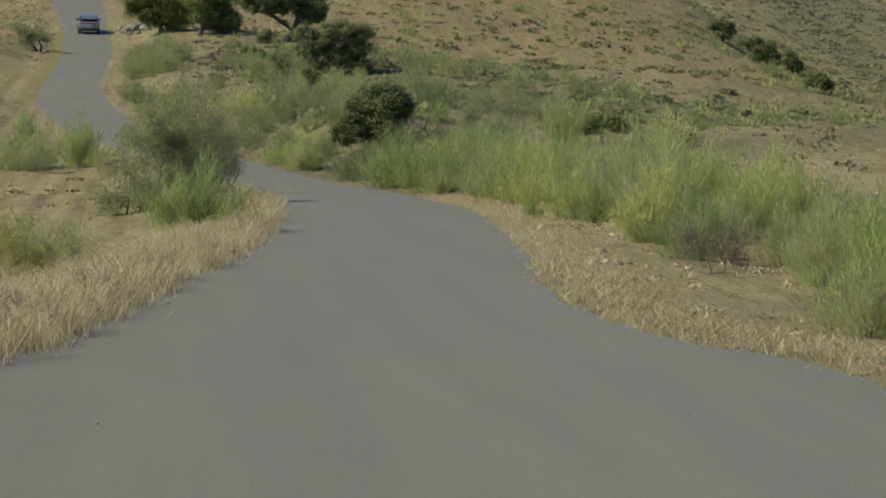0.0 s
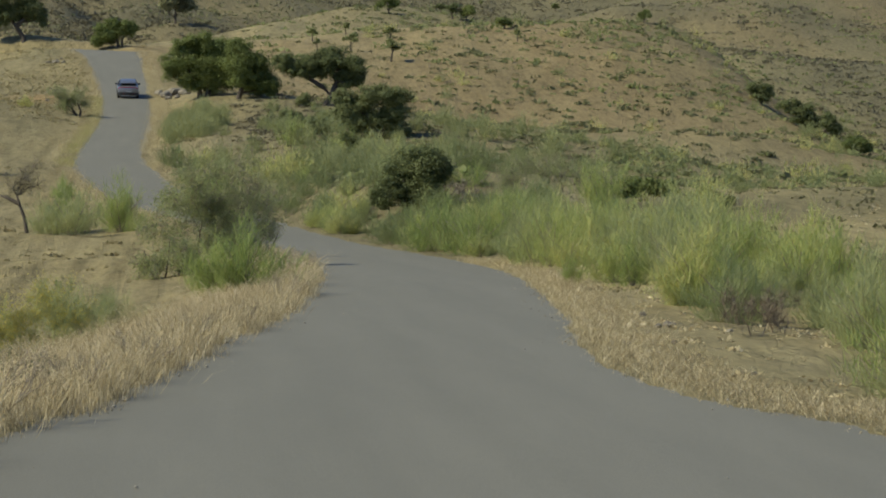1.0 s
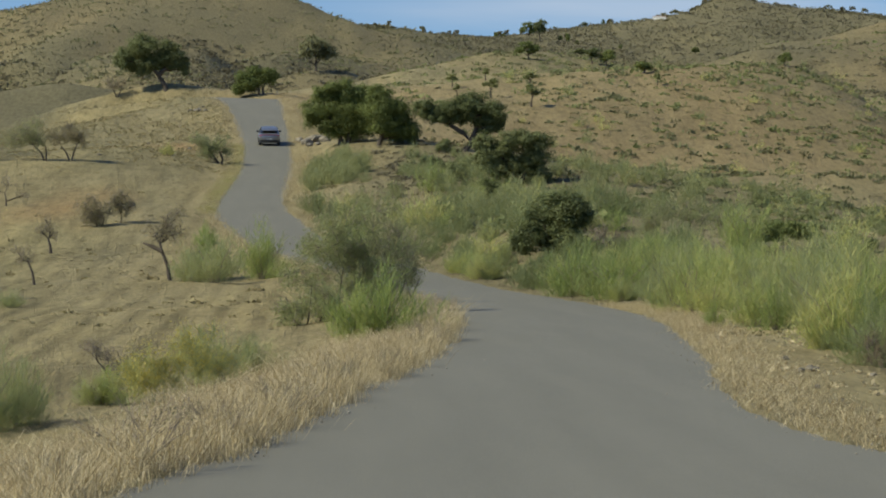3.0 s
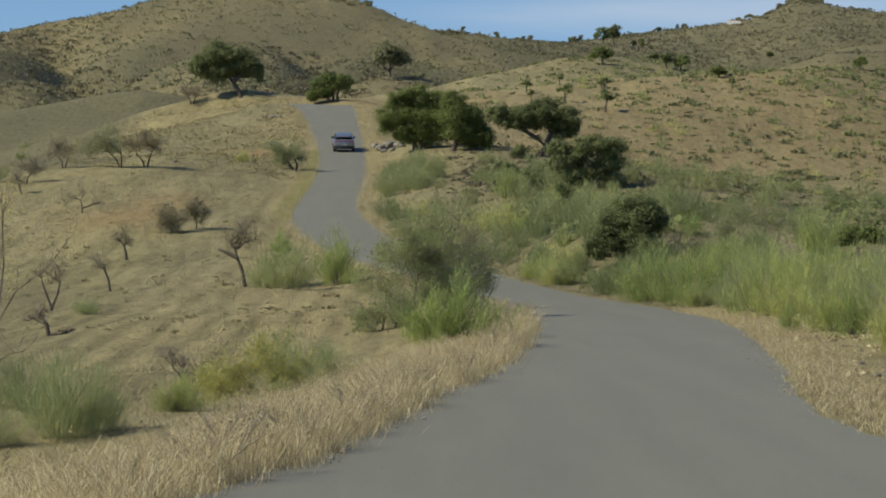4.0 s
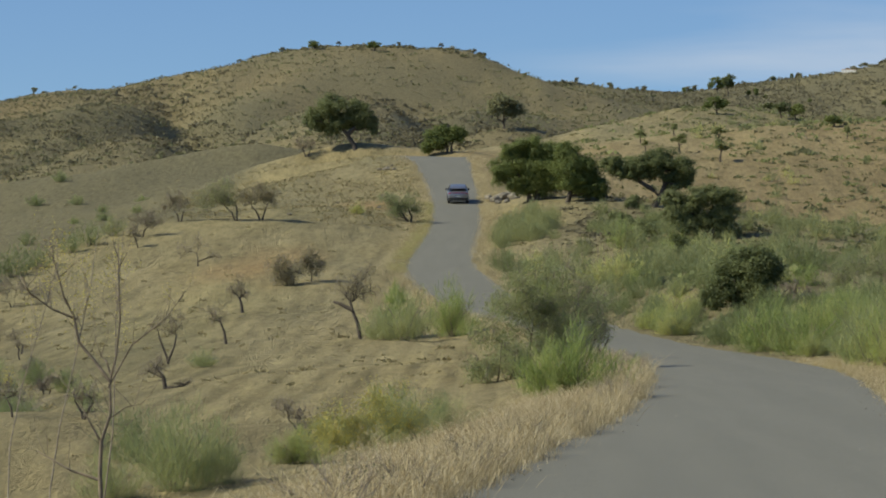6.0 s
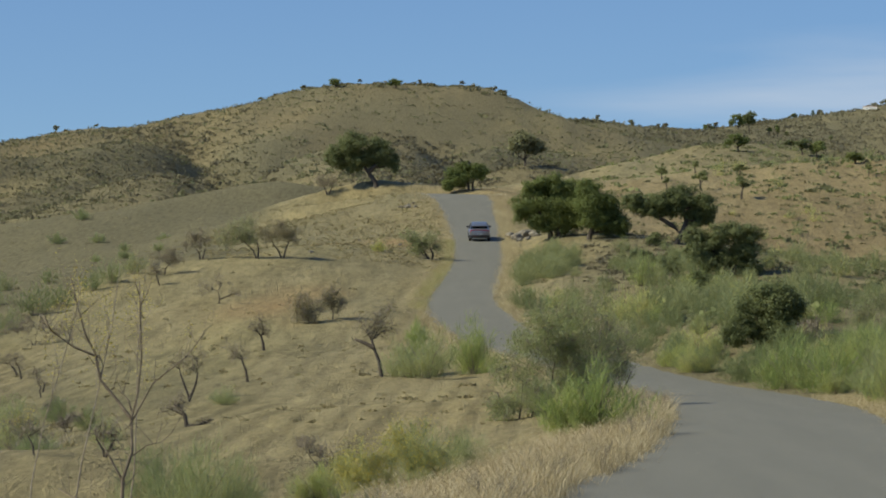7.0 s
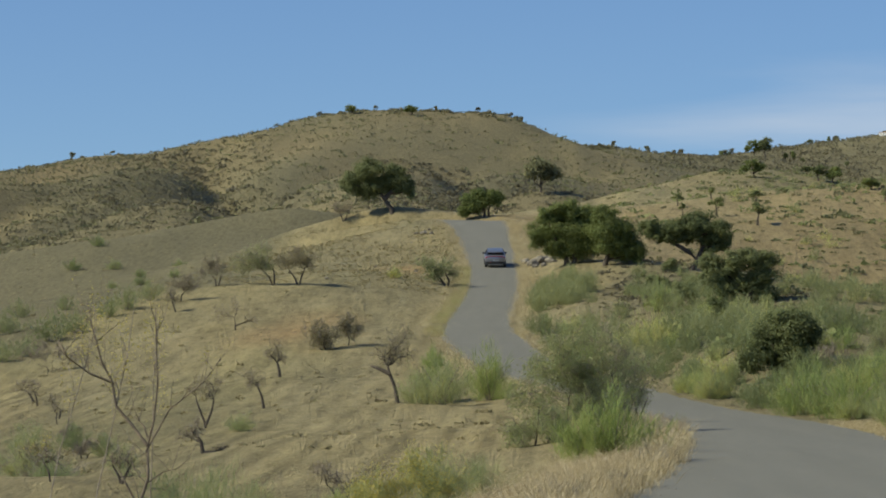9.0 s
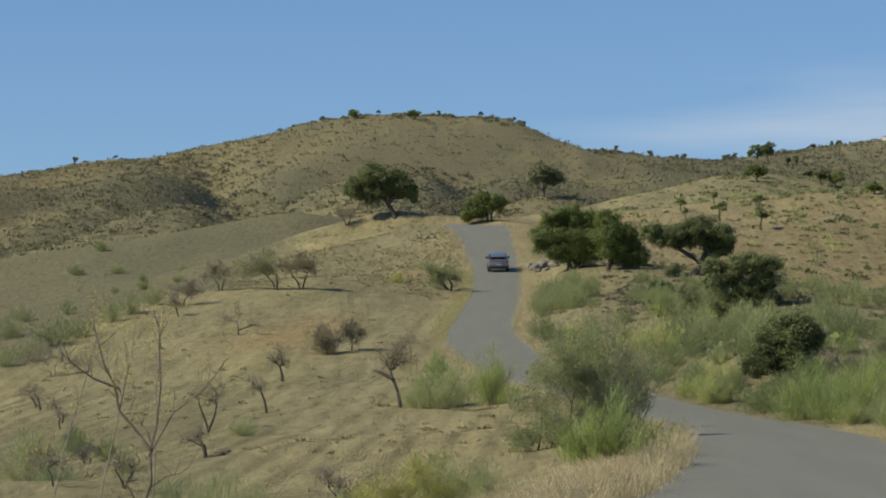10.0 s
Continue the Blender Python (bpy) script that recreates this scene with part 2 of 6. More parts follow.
HILL_RIGHT = [(13.6, 117.2, 6.8), (35.4, 237.4, 15.0), (43.4, 231.0, 13.4), (29.1, 288.5, 21.0), (52.8, 406.6, 35.7), (83.1, 493.1, 47.6), (58.2, 526.8, 54.8), (87.0, 583.5, 63.5), (129.2, 647.2, 76.7), (31.7, 479.0, 53.2), (18.6, 449.6, 47.4), (9.6, 399.9, 40.3), (35.6, 398.4, 37.2),
              (35, 620, 52), (95, 780, 62), (170, 830, 72)]
SPUR_RIGHT = [(65.4, 380, 38.6), (66.7, 355, 32.5), (67.5, 335, 27.3), (68.6, 310, 22.2), (68.7, 290, 18.2), (76.0, 414, 34.5), (78.0, 392, 28.0), (80.0, 370, 22.4), (82.0, 345, 16.5), (83.5, 325, 13.0),
              (92.0, 490, 47.3), (97.3, 440, 33.9), (117.2, 530, 49.7), (141.6, 640, 71.9), (99.5, 420, 28.5), (123.2, 520, 48.9)]  # a spur, the dip behind it and the far side
FACE_RIGHT = [(32.8, 165, 9.8), (42.7, 215, 13.8), (52.6, 265, 18.7), (35.1, 150, 8.1), (48.0, 205, 11.7), (59.7, 255, 15.2), (24.5, 150, 8.8), (36.4, 215, 14.3)]
BANK_RIGHT = [(8.1, 32.0, 1.3), (13.4, 53.3, 2.2), (11.3, 56.9, 2.5), (11.8, 74.1, 3.4), (20.7, 82.4, 4.5), (20.5, 103.0, 5.8)]
BIG_HILL = [(-175.2, 960, 98.3), (-160.9, 952, 107.9), (-140.8, 941, 109.6), (-121.1, 930, 105.1), (-102.1, 920, 109.2), (-83.4, 910, 114.4), (-65.1, 900, 116.4), (-54.7, 900, 116.7), (-44.3, 900, 116.4), (-30.5, 900, 116.3), (-16.6, 900, 115.3), (-8.1, 909, 111.3), (4.1, 931, 108.3), (15.1, 950, 110.9), (26.9, 983, 113.9), (39.4, 1017, 115.0), (52.7, 1050, 117.4)]
BIG_FOOT = [(-120.0, 628.6, 54.9), (-84.3, 634.4, 62.4), (-60.1, 637.2, 66.1), (-20.5, 559.6, 50.8), (1.1, 640.0, 67.0)]
FAR_RIDGE = [(69.1, 1120, 127.1), (86.9, 1130, 130.6), (102.9, 1140, 132.7), (112.9, 1140, 134.0), (123.8, 1140, 135.7), (134.7, 1140, 137.8), (145.7, 1140, 143.2), (156.6, 1140, 146.0), (159.0, 1140, 144.6), (177.9, 1120, 138.8), (196.1, 1100, 133.8), (209.3, 1080, 129.4), (120, 900, 80.0), (60, 800, 70.0)]
OUTER = [(-40, 60, -3), (-60, 130, 0), (-120, 250, 5), (-200, 420, 20), (60, 60, 8), (90, 150, 16), (170, 320, 45), (0, -40, -2), (-60, -60, -6), (60, -60, 4), (0, -400, -20), (-500, 0, -30),
         (500, 0, 40), (-450, 900, 60), (500, 900, 110), (0, 1500, 90), (-700, 2500, 100), (900, 2500, 120), (0, 3800, 80), (-3000, 0, 0), (3000, 0, 40), (0, -3500, 0)]
# the road: x, y, z of its middle and half its width
ROAD = [(1.4, -30, -1.32, 5.0), (1.7, 0, 0.0, 4.9), (2.42, 26.5, 1.17, 4.48), (2.5, 33, 1.46, 3.5), (2.68, 39, 1.72, 2.95), (3.22, 45.5, 2.01, 2.85), (4.07, 52.5, 2.31, 2.72), (5.08, 64.5, 2.84, 2.7),
        (5.8, 74.5, 3.28, 2.8), (6.2, 82, 3.6, 2.85), (6.5, 91, 4.0, 2.8), (6.3, 105, 4.62, 2.5), (4.8, 122, 5.48, 2.4), (3.4, 131.5, 6.2, 2.3), (1.8, 142, 7.05, 2.3), (-1.9, 168, 9.0, 2.3),
        (-4.8, 195, 12.0, 2.6), (-5.6, 208, 13.9, 2.2), (-5.3, 240, 18.4, 2.0), (-6.0, 268, 22.8, 2.1), (-7.2, 290, 26.7, 2.45), (-8.2, 303, 29.2, 2.9), (-9.6, 313, 30.55, 3.6), (-14, 321, 31.0, 3.4), (-23, 326, 30.5, 2.6)]
CAR = (-5.6, 263.0, 22.02, 2.5, 9.5)  # x, y, z, heading, climb
FARM = (122.1, 1105, -12)


GULLIES = [((-60.0, 560), (-66.5, 640), (-80.0, 720), (-93.0, 800), (-108.0, 880)), ((-14.0, 560), (-16.0, 650), (-25.0, 740), (-30.0, 830))]  # down the face of the big hill


def gully(x, y):
    """How deep the gullies cut the big hill."""
    out = np.zeros(len(x))
    for line, deep, wide in zip(GULLIES, (9.0, 5.0), (11.0, 9.0)):
        px, py = np.array(line).T
        d = x - np.interp(y, py, px) + 2.5 * rough(y, y * 0, 30, 61)
        ends = np.clip((y - py[0]) / 40, 0, 1) * np.clip((py[-1] - y) / 80, 0, 1)
        out += deep * ends * np.exp(-np.abs(d / wide) ** 1.5)
    return out


def lattice(i, j, seed):
    h = np.sin(i * 127.1 + j * 311.7 + seed * 74.7) * 43758.5453
    return h - np.floor(h)


def rough(x, y, size, seed=0):
    """Smooth noise from -1 to 1, with waves of about that size."""
    x, y = np.asarray(x, float) / size, np.asarray(y, float) / size
    i, j = np.floor(x), np.floor(y)
    u, v = x - i, y - j
    u, v = u * u * (3 - 2 * u), v * v * (3 - 2 * v)
    a, b = lattice(i, j, seed), lattice(i + 1, j, seed)
    c, d = lattice(i, j + 1, seed), lattice(i + 1, j + 1, seed)
    return 2 * ((a * (1 - u) + b * u) * (1 - v) + (c * (1 - u) + d * u) * v) - 1


def spline(points, step):
    """A smooth line through the points, at even steps of its parameter."""
    p = np.array(points, float)
    out = []
    for k in range(len(p) - 1):
        a, b, c, d = p[max(k - 1, 0)], p[k], p[k + 1], p[min(k + 2, len(p) - 1)]
        m = max(2, int(np.hypot(*(c - b)[:2]) / step))
        t = np.linspace(0, 1, m, endpoint=False)[:, None]
        out.append(0.5 * (2 * b + (c - a) * t + (2 * a - 5 * b + 4 * c - d) * t**2 + (3 * b - a - 3 * c + d) * t**3))
    return np.vstack(out + [p[-1:]])


ROAD_LINE = spline(ROAD, 0.5)
LAND = np.array(SLOPE_LEFT + SHOULDER + FIELD + OAK_SLOPE + HILL_RIGHT + SPUR_RIGHT + FACE_RIGHT + BANK_RIGHT + BIG_HILL + BIG_FOOT + FAR_RIDGE + OUTER + [r[:3] for r in ROAD], float)


def kernel(x, y):
    return np.sqrt((x[:, None] - LAND[None, :, 0]) ** 2 + (y[:, None] - LAND[None, :, 1]) ** 2 + 36.0)


def land_weights():
    k, n = kernel(LAND[:, 0], LAND[:, 1]), len(LAND)
    a = np.zeros((n + 3, n + 3))
    a[:n, :n] = k
    a[:n, n], a[:n, n + 1], a[:n, n + 2] = 1, LAND[:, 0], LAND[:, 1]
    a[n:, :n] = a[:n, n:].T
    return np.linalg.solve(a, np.concatenate([LAND[:, 2], np.zeros(3)]))


WEIGHTS = land_weights()


def road_at(x, y):
    """Distance from the road's middle, the road's height there and half its width, and the side (right positive)."""
    d = (x[:, None] - ROAD_LINE[None, :, 0]) ** 2 + (y[:, None] - ROAD_LINE[None, :, 1]) ** 2
    k = np.argmin(d, 1)
    k2 = np.clip(k, 1, len(ROAD_LINE) - 2)
    t = ROAD_LINE[k2 + 1, :2] - ROAD_LINE[k2 - 1, :2]
    s = t[:, 1] * (x - ROAD_LINE[k, 0]) - t[:, 0] * (y - ROAD_LINE[k, 1])
    return np.sqrt(d[np.arange(len(x)), k]), ROAD_LINE[k, 2], ROAD_LINE[k, 3], np.sign(s)


def ground(x, y, detail=True):
    """Height of the ground at arrays x, y."""
    x, y = np.atleast_1d(np.asarray(x, float)), np.atleast_1d(np.asarray(y, float))
    out = np.empty(len(x))
    n = len(LAND)
    for s in range(0, len(x), 20000):
        a, b = x[s:s + 20000], y[s:s + 20000]
        z = kernel(a, b) @ WEIGHTS[:n] + WEIGHTS[n] + WEIGHTS[n + 1] * a + WEIGHTS[n + 2] * b
        r = np.hypot(a, b)
        if detail:
            far = np.clip((r - 450) / 300, 0, 1)
            face = np.clip((b - 560) / 120, 0, 1) * np.clip((880 - b) / 160, 0, 1)
            z += face * (8.5 * rough(a - 0.55 * (b - 700), b * 0.22, 42, 14) + 3.2 * rough(a - 0.3 * (b - 700), b * 0.3, 17, 15))
            z -= gully(a, b)
            z += far * np.clip((890 - b) / 110, 0.2, 1) * (1.6 * rough(a + 0.4 * b, b * 0.5, 60, 3) + 1.2 * rough(a, b * 0.4, 22, 4))
            z += np.clip((r - 120) / 200, 0, 1) * (0.55 * rough(a, b * 0.35, 15, 5) + 0.28 * rough(a, b * 0.35, 6, 6))
            z += 0.10 * rough(a, b * 0.4, 3.1, 7) + 0.05 * rough(a, b, 1.1, 8)
        near = (r < 420) & (np.abs(a + 10) < 90)
        if near.any():
            d, rz, hw, side = road_at(a[near], b[near])
            e = d - hw + 0.10 * rough(a[near], b[near], 1.7, 11) + 0.06 * rough(a[near], b[near], 0.7, 12)
            w = np.clip(1 - (e - 0.3) / 4.5, 0, 1)
            w = w * w * (3 - 2 * w)
            base = rz + 0.02 - 0.18 * np.clip(-e / 0.25, 0, 1)
            z[near] = z[near] * (1 - w) + (base + 0.04 * rough(a[near], b[near], 0.8, 9) * np.clip(e, 0, 1)) * w
        out[s:s + 20000] = z
    return out


def at_ground(x, y):
    return float(ground([x], [y])[0])


# ---- building blocks ----
def mesh_object(name, verts, faces, mat, parent=None, smooth=False, label=""):
    me = bpy.data.meshes.new(name)
    me.from_pydata([tuple(v) for v in verts], [], [tuple(f) for f in faces])
    me.materials.append(mat)
    if smooth:
        me.shade_smooth()
    ob = new(name, me)
    ob.parent = parent
    return tagged(ob, label)


def quick_mesh(name, verts, quads, tris, mat):
    """A large mesh from arrays of corners."""
    me = bpy.data.meshes.new(name)
    nq, nt = len(quads), len(tris)
    me.vertices.add(len(verts))
    me.vertices.foreach_set("co", np.ascontiguousarray(verts, np.float32).ravel())
    loops = np.concatenate([np.asarray(quads, np.int32).ravel(), np.asarray(tris, np.int32).ravel()])
    me.loops.add(len(loops))
    me.loops.foreach_set("vertex_index", loops)
    me.polygons.add(nq + nt)
    starts = np.concatenate([np.arange(nq) * 4, nq * 4 + np.arange(nt) * 3]).astype(np.int32)
    me.polygons.foreach_set("loop_start", starts)
    me.update(calc_edges=True)
    me.validate()
    me.materials.append(mat)
    return me


def thing(name, label, category, group="", x=0.0, y=0.0, z=0.0):
    ob = new(name)
    ob.location = (x, y, z)
    ob.empty_display_size = 0.3
    return tagged(ob, label, category, group)


# ---- ground: one sheet to the horizon, finer where the camera looks ----
def build_ground():
    fine = np.radians(np.arange(-12.0, 15.0, 0.09))
    rest = np.radians(np.arange(19.0, 345.0, 4.0))
    turn = np.concatenate([fine, rest])
    reach = np.concatenate([[0.5, 3, 6, 9], np.exp(np.linspace(np.log(12), np.log(120), 135)), np.arange(121.5, 450, 1.5), np.arange(453, 1190, 3.2), np.exp(np.linspace(np.log(1200), np.log(4600), 45))])
    a, r = np.meshgrid(turn, reach)
    x, y = (r * np.sin(a)).ravel(), (r * np.cos(a)).ravel()
    z = ground(x, y)
    nc, nr = len(turn), len(reach)
    i, j = np.meshgrid(np.arange(nr - 1), np.arange(nc), indexing="ij")
    k = (j + 1) % nc
    quads = np.stack([i * nc + j, (i + 1) * nc + j, (i + 1) * nc + k, i * nc + k], -1).reshape(-1, 4)[:, ::-1]
    me = quick_mesh("ground", np.stack([x, y, z], -1), quads, np.zeros((0, 3), int), EARTH)
    me.shade_smooth()
    # what covers it: straw, ploughed and darkened soil, rusty soil, furrows
    down = y * 0.3
    far = np.clip((np.hypot(x, y) - 500) / 80, 0, 1)
    straw = np.clip(0.5 + 1.6 * rough(x, down, 31, 31) + 1.2 * rough(x, down, 9, 32), 0, 1)
    straw *= 1 - 0.75 * np.clip(1.6 - np.hypot((x + 20) / 13, (y - 315) / 50), 0, 1)
    edge = np.interp(y, [150, 181, 238, 285, 325, 420, 470], [-46, -37, -24, -26, -25, -14, -5])
    dark_cover = np.clip((edge - x) / 5 + rough(x, down, 6, 33), 0, 1) * (y > 150) * (y < 480)
    right = np.clip((x - 8) / 20, 0, 1) * np.clip((y - 200) / 120, 0, 1) * np.clip(0.75 + 0.7 * rough(x, down, 28, 38), 0, 1)
    dull = np.clip(1.1 - np.hypot((x + 20) / 15, (y - 290) / 45) + 0.5 * rough(x, down, 5, 45), 0, 1) * 0.36 + np.clip((-9 - x) / 8, 0, 1) * np.clip((160 - y) / 40, 0, 1) * np.clip(0.65 + 0.6 * rough(x, down, 8, 46), 0, 1)
    # darker soil over the slope right of the lane
    darker = 0.7 * np.clip((x + 2) / 5, 0, 1) * np.clip((y - 98) / 8, 0, 1) * np.clip((252 - y) / 20, 0, 1) * np.clip(0.8 + 0.8 * rough(x, down, 4, 47), 0, 1)
    dark_cover = np.maximum(np.maximum(dark_cover, darker), np.clip(dull, 0, 1))
    dark_cover = np.clip(np.maximum(dark_cover, np.maximum(far * (0.98 + 0.3 * rough(x, down, 40, 37) + 0.3 * rough(x - 0.4 * y, down, 14, 48) + 0.2 * rough(x, down, 5, 49)), right)), 0, 1)
    rust = np.clip(1.3 - np.hypot((x + 17.5) / 3.5, (y - 200) / 16) + 0.5 * rough(x, down, 3, 34), 0, 1) + np.clip(1.2 - np.hypot((x + 14) / 6, (y - 255) / 10) + 0.6 * rough(x, down, 4, 35), 0, 1)
    rust += 0.7 * np.clip(1.1 - np.hypot((x - 60) / 55, (y - 330) / 60) + 0.8 * rough(x, down, 20, 36), 0, 1)
    rust += far * np.clip((1000 - y) / 120, 0, 1) * np.clip(0.22 + 0.25 * rough(x, down, 70, 43) + 0.2 * rough(x, down, 18, 44), 0, 1)
    # the deeper the gully, the darker its soil: shade of the hollows put into colour
    dark_cover = np.where(far > 0, np.maximum(dark_cover, far * np.clip(gully(x, y) / 3, 0, 1)), dark_cover)
    furrow = np.clip((x + 50) / 6, 0, 1) * np.clip((2 - x) / 5, 0, 1) * np.clip((y - 60) / 20, 0, 1) * np.clip((238 - y) / 25, 0, 1) * (1 - dark_cover) * np.clip(0.6 + rough(x, down, 22, 39), 0, 1)
    layer = me.attributes.new("cover", "FLOAT_COLOR", "POINT")
    layer.data.foreach_set("color", np.stack([straw, dark_cover, np.clip(rust, 0, 1), furrow], -1).astype(np.float32).ravel())
    tagged(new("ground", me), "dry tan hillsides of bare earth and straw", "ground", kind="structure")


def build_road():
    p = ROAD_LINE
    t = np.gradient(p[:, :2], axis=0)
    t /= np.linalg.norm(t, axis=1)[:, None]
    side = np.stack([t[:, 1], -t[:, 0]], -1)
    s = np.concatenate([[0], np.cumsum(np.hypot(*np.diff(p[:, :2], axis=0).T))])
    verts, cols = [], (-1.0, -0.97, -0.7, -0.35, 0.0, 0.35, 0.7, 0.97, 1.0)
    for k, c in enumerate(cols):
        skirt = abs(c) == 1.0
        w = p[:, 3] + 0.3
        z = p[:, 2] + 0.03 * (1 - c * c) + 0.004 * rough(s, s * 0 + c * 4, 3.0, 13) - (0.2 if skirt else 0.0)
        verts.append(np.column_stack([p[:, :2] + side * (c * w)[:, None], z]))
    n, m = len(p), len(cols)
    v = np.stack(verts, 1).reshape(-1, 3)
    q = np.array([(i * m + j, i * m + j + 1, (i + 1) * m + j + 1, (i + 1) * m + j) for i in range(n - 1) for j in range(m - 1)])
    me = quick_mesh("road", v, q, np.zeros((0, 3), int), ASPHALT)
    me.shade_flat()
    tagged(new("road", me), "narrow worn grey asphalt lane climbing the hill", "road", kind="structure")


build_ground()
build_road()


# ---- growing things ----
def blades(base, tip, bend, width, rng):
    """Ribbons from base to tip, bowed by bend: corners, quads and triangles."""
    n = len(base)
    mid = base * 0.45 + tip * 0.55 + bend
    a = rng.uniform(0, 2 * np.pi, n)
    s = np.stack([np.cos(a), np.sin(a), np.zeros(n)], -1) * (width / 2)[:, None]
    v = np.stack([base - s, base + s, mid + s * 0.8, mid - s * 0.8, tip], 1).reshape(-1, 3)
    k = np.arange(n)[:, None] * 5
    return v, k + np.array([[0, 1, 2, 3]]), k + np.array([[3, 2, 4]])


def rods(base, tip, width, rng):
    """Fine straight rods that taper to a point: corners and triangles."""
    n = len(base)
    a = rng.uniform(0, 2 * np.pi, n)
    s = np.stack([np.cos(a), np.sin(a), np.zeros(n)], -1) * (width / 2)[:, None]
    return np.stack([base - s, base + s, tip], 1).reshape(-1, 3), np.arange(n * 3).reshape(-1, 3)


def leaf_quads(centre, size, rng, up=0.3, facing=None):
    """Small bent leaves or leaf clumps: two triangles that share a fold."""
    n = len(centre)
    nrm = rng.normal(size=(n, 3)) * (1.0 if facing is None else 0.55) + np.array([0, 0, up])
    if facing is not None:
        nrm += facing
    nrm /= np.linalg.norm(nrm, axis=1)[:, None]
    u = np.cross(nrm, rng.normal(size=(n, 3)))
    u /= np.linalg.norm(u, axis=1)[:, None]
    w = np.cross(nrm, u)
    s = (size * 0.5)[:, None]
    v = np.stack([centre - u * s, centre + w * s * 0.6 + nrm * s * 0.25, centre + u * s, centre - w * s * 0.6 + nrm * s * 0.25], 1).reshape(-1, 3)
    k = np.arange(n)[:, None] * 4
    return v, k + np.array([[0, 1, 2, 3]])


def tube(verts, faces, pts, radii, sides=5):
    start = len(verts)
    if start:  # a web in the fork holds the limb to what it grows from
        near = min(range(start), key=lambda i: (verts[i] - pts[0]).length_squared)
        faces.append((near, start, start + 1))
    for k, (p, r) in enumerate(zip(pts, radii)):
        d = (pts[min(k + 1, len(pts) - 1)] - pts[max(k - 1, 0)]).normalized()
        u = d.orthogonal().normalized()
        w = d.cross(u)
        for i in range(sides):
            a = 2 * math.pi * i / sides
            verts.append(p + (u * math.cos(a) + w * math.sin(a)) * r)
    for k in range(len(pts) - 1):
        for i in range(sides):
            a, b = start + k * sides + i, start + k * sides + (i + 1) % sides
            faces.append((a, b, b + sides, a + sides))
    faces.append([start + (len(pts) - 1) * sides + i for i in range(sides)])


def limb(verts, faces, tips, p, d, length, r, depth, rnd, fork=3, droop=0.0, twist=0.45, sides=5, spread=0.8):
    """A bough that bends, tapers and forks; tips collects the ends of the twigs."""
    pts, radii = [p], [r]
    seg = 4 if depth > 1 else 2
    for k in range(seg):
        d = (d + Vector((rnd.uniform(-1, 1), rnd.uniform(-1, 1), rnd.uniform(-0.7, 0.9) - droop)) * twist * 0.5).normalized()
        pts.append(pts[-1] + d * length / seg)
        radii.append(r * (1 - 0.5 * (k + 1) / seg))
    tube(verts, faces, pts, radii, sides if depth > 1 else 3)
    if depth <= 1:
        tips += pts[1:]
    if depth == 0:
        return
    for i in range(fork):
        k = rnd.randint((seg + 1) // 2, seg) if i else seg
        out = (d + Vector((rnd.uniform(-1, 1), rnd.uniform(-1, 1), rnd.uniform(-0.3, 0.7))) * spread).normalized()
        limb(verts, faces, tips, pts[k], out, length * rnd.uniform(0.6, 0.85), radii[k] * 0.78, depth - 1, rnd, fork, droop, twist, sides, spread)


def crown_leaves(lobes, leaf, rng, size=0.2, cover=1.1, puff=0.36):
    """Leaf sprays over rounded lobes (x, z, half width, half height), each broken into smaller puffs."""
    centres, ways, sizes = [], [], []
    for x, z, rx, rz in lobes:
        deep = 0.9 * rx
        c = np.array([x, rng.normal(0, 0.25 * rx), z])
        subs = 26
        rx, rz = rx * 1.1, rz * 1.1
        d = rng.normal(size=(subs, 3))
        d /= np.linalg.norm(d, axis=1)[:, None]
        p = c + d * np.array([rx, deep, rz]) * rng.uniform(0.35, 0.9, subs)[:, None]
        for q in p:
            r = puff * (rx * rz) ** 0.5 * rng.uniform(0.75, 1.3)
            m = int(np.clip(0.75 * cover * 4 * np.pi * r * r / (size * size * 0.55), 12, 420))
            w = rng.normal(size=(m, 3))
            w /= np.linalg.norm(w, axis=1)[:, None]
            centres.append(q + w * r * (rng.uniform(0.3, 1.25, m))[:, None] * np.array([1.1, 1.1, 0.8]))
            ways.append(w + d[rng.integers(0, subs)] * 0.2 + (q - c) / max(rx, rz) * 0.5)
            sizes.append(size * rng.uniform(0.6, 1.35, m))
    v, q = leaf_quads(np.vstack(centres), np.concatenate(sizes), rng, 0.25, np.vstack(ways))
    return quick_mesh("crown", v, q, np.zeros((0, 3), int), leaf)


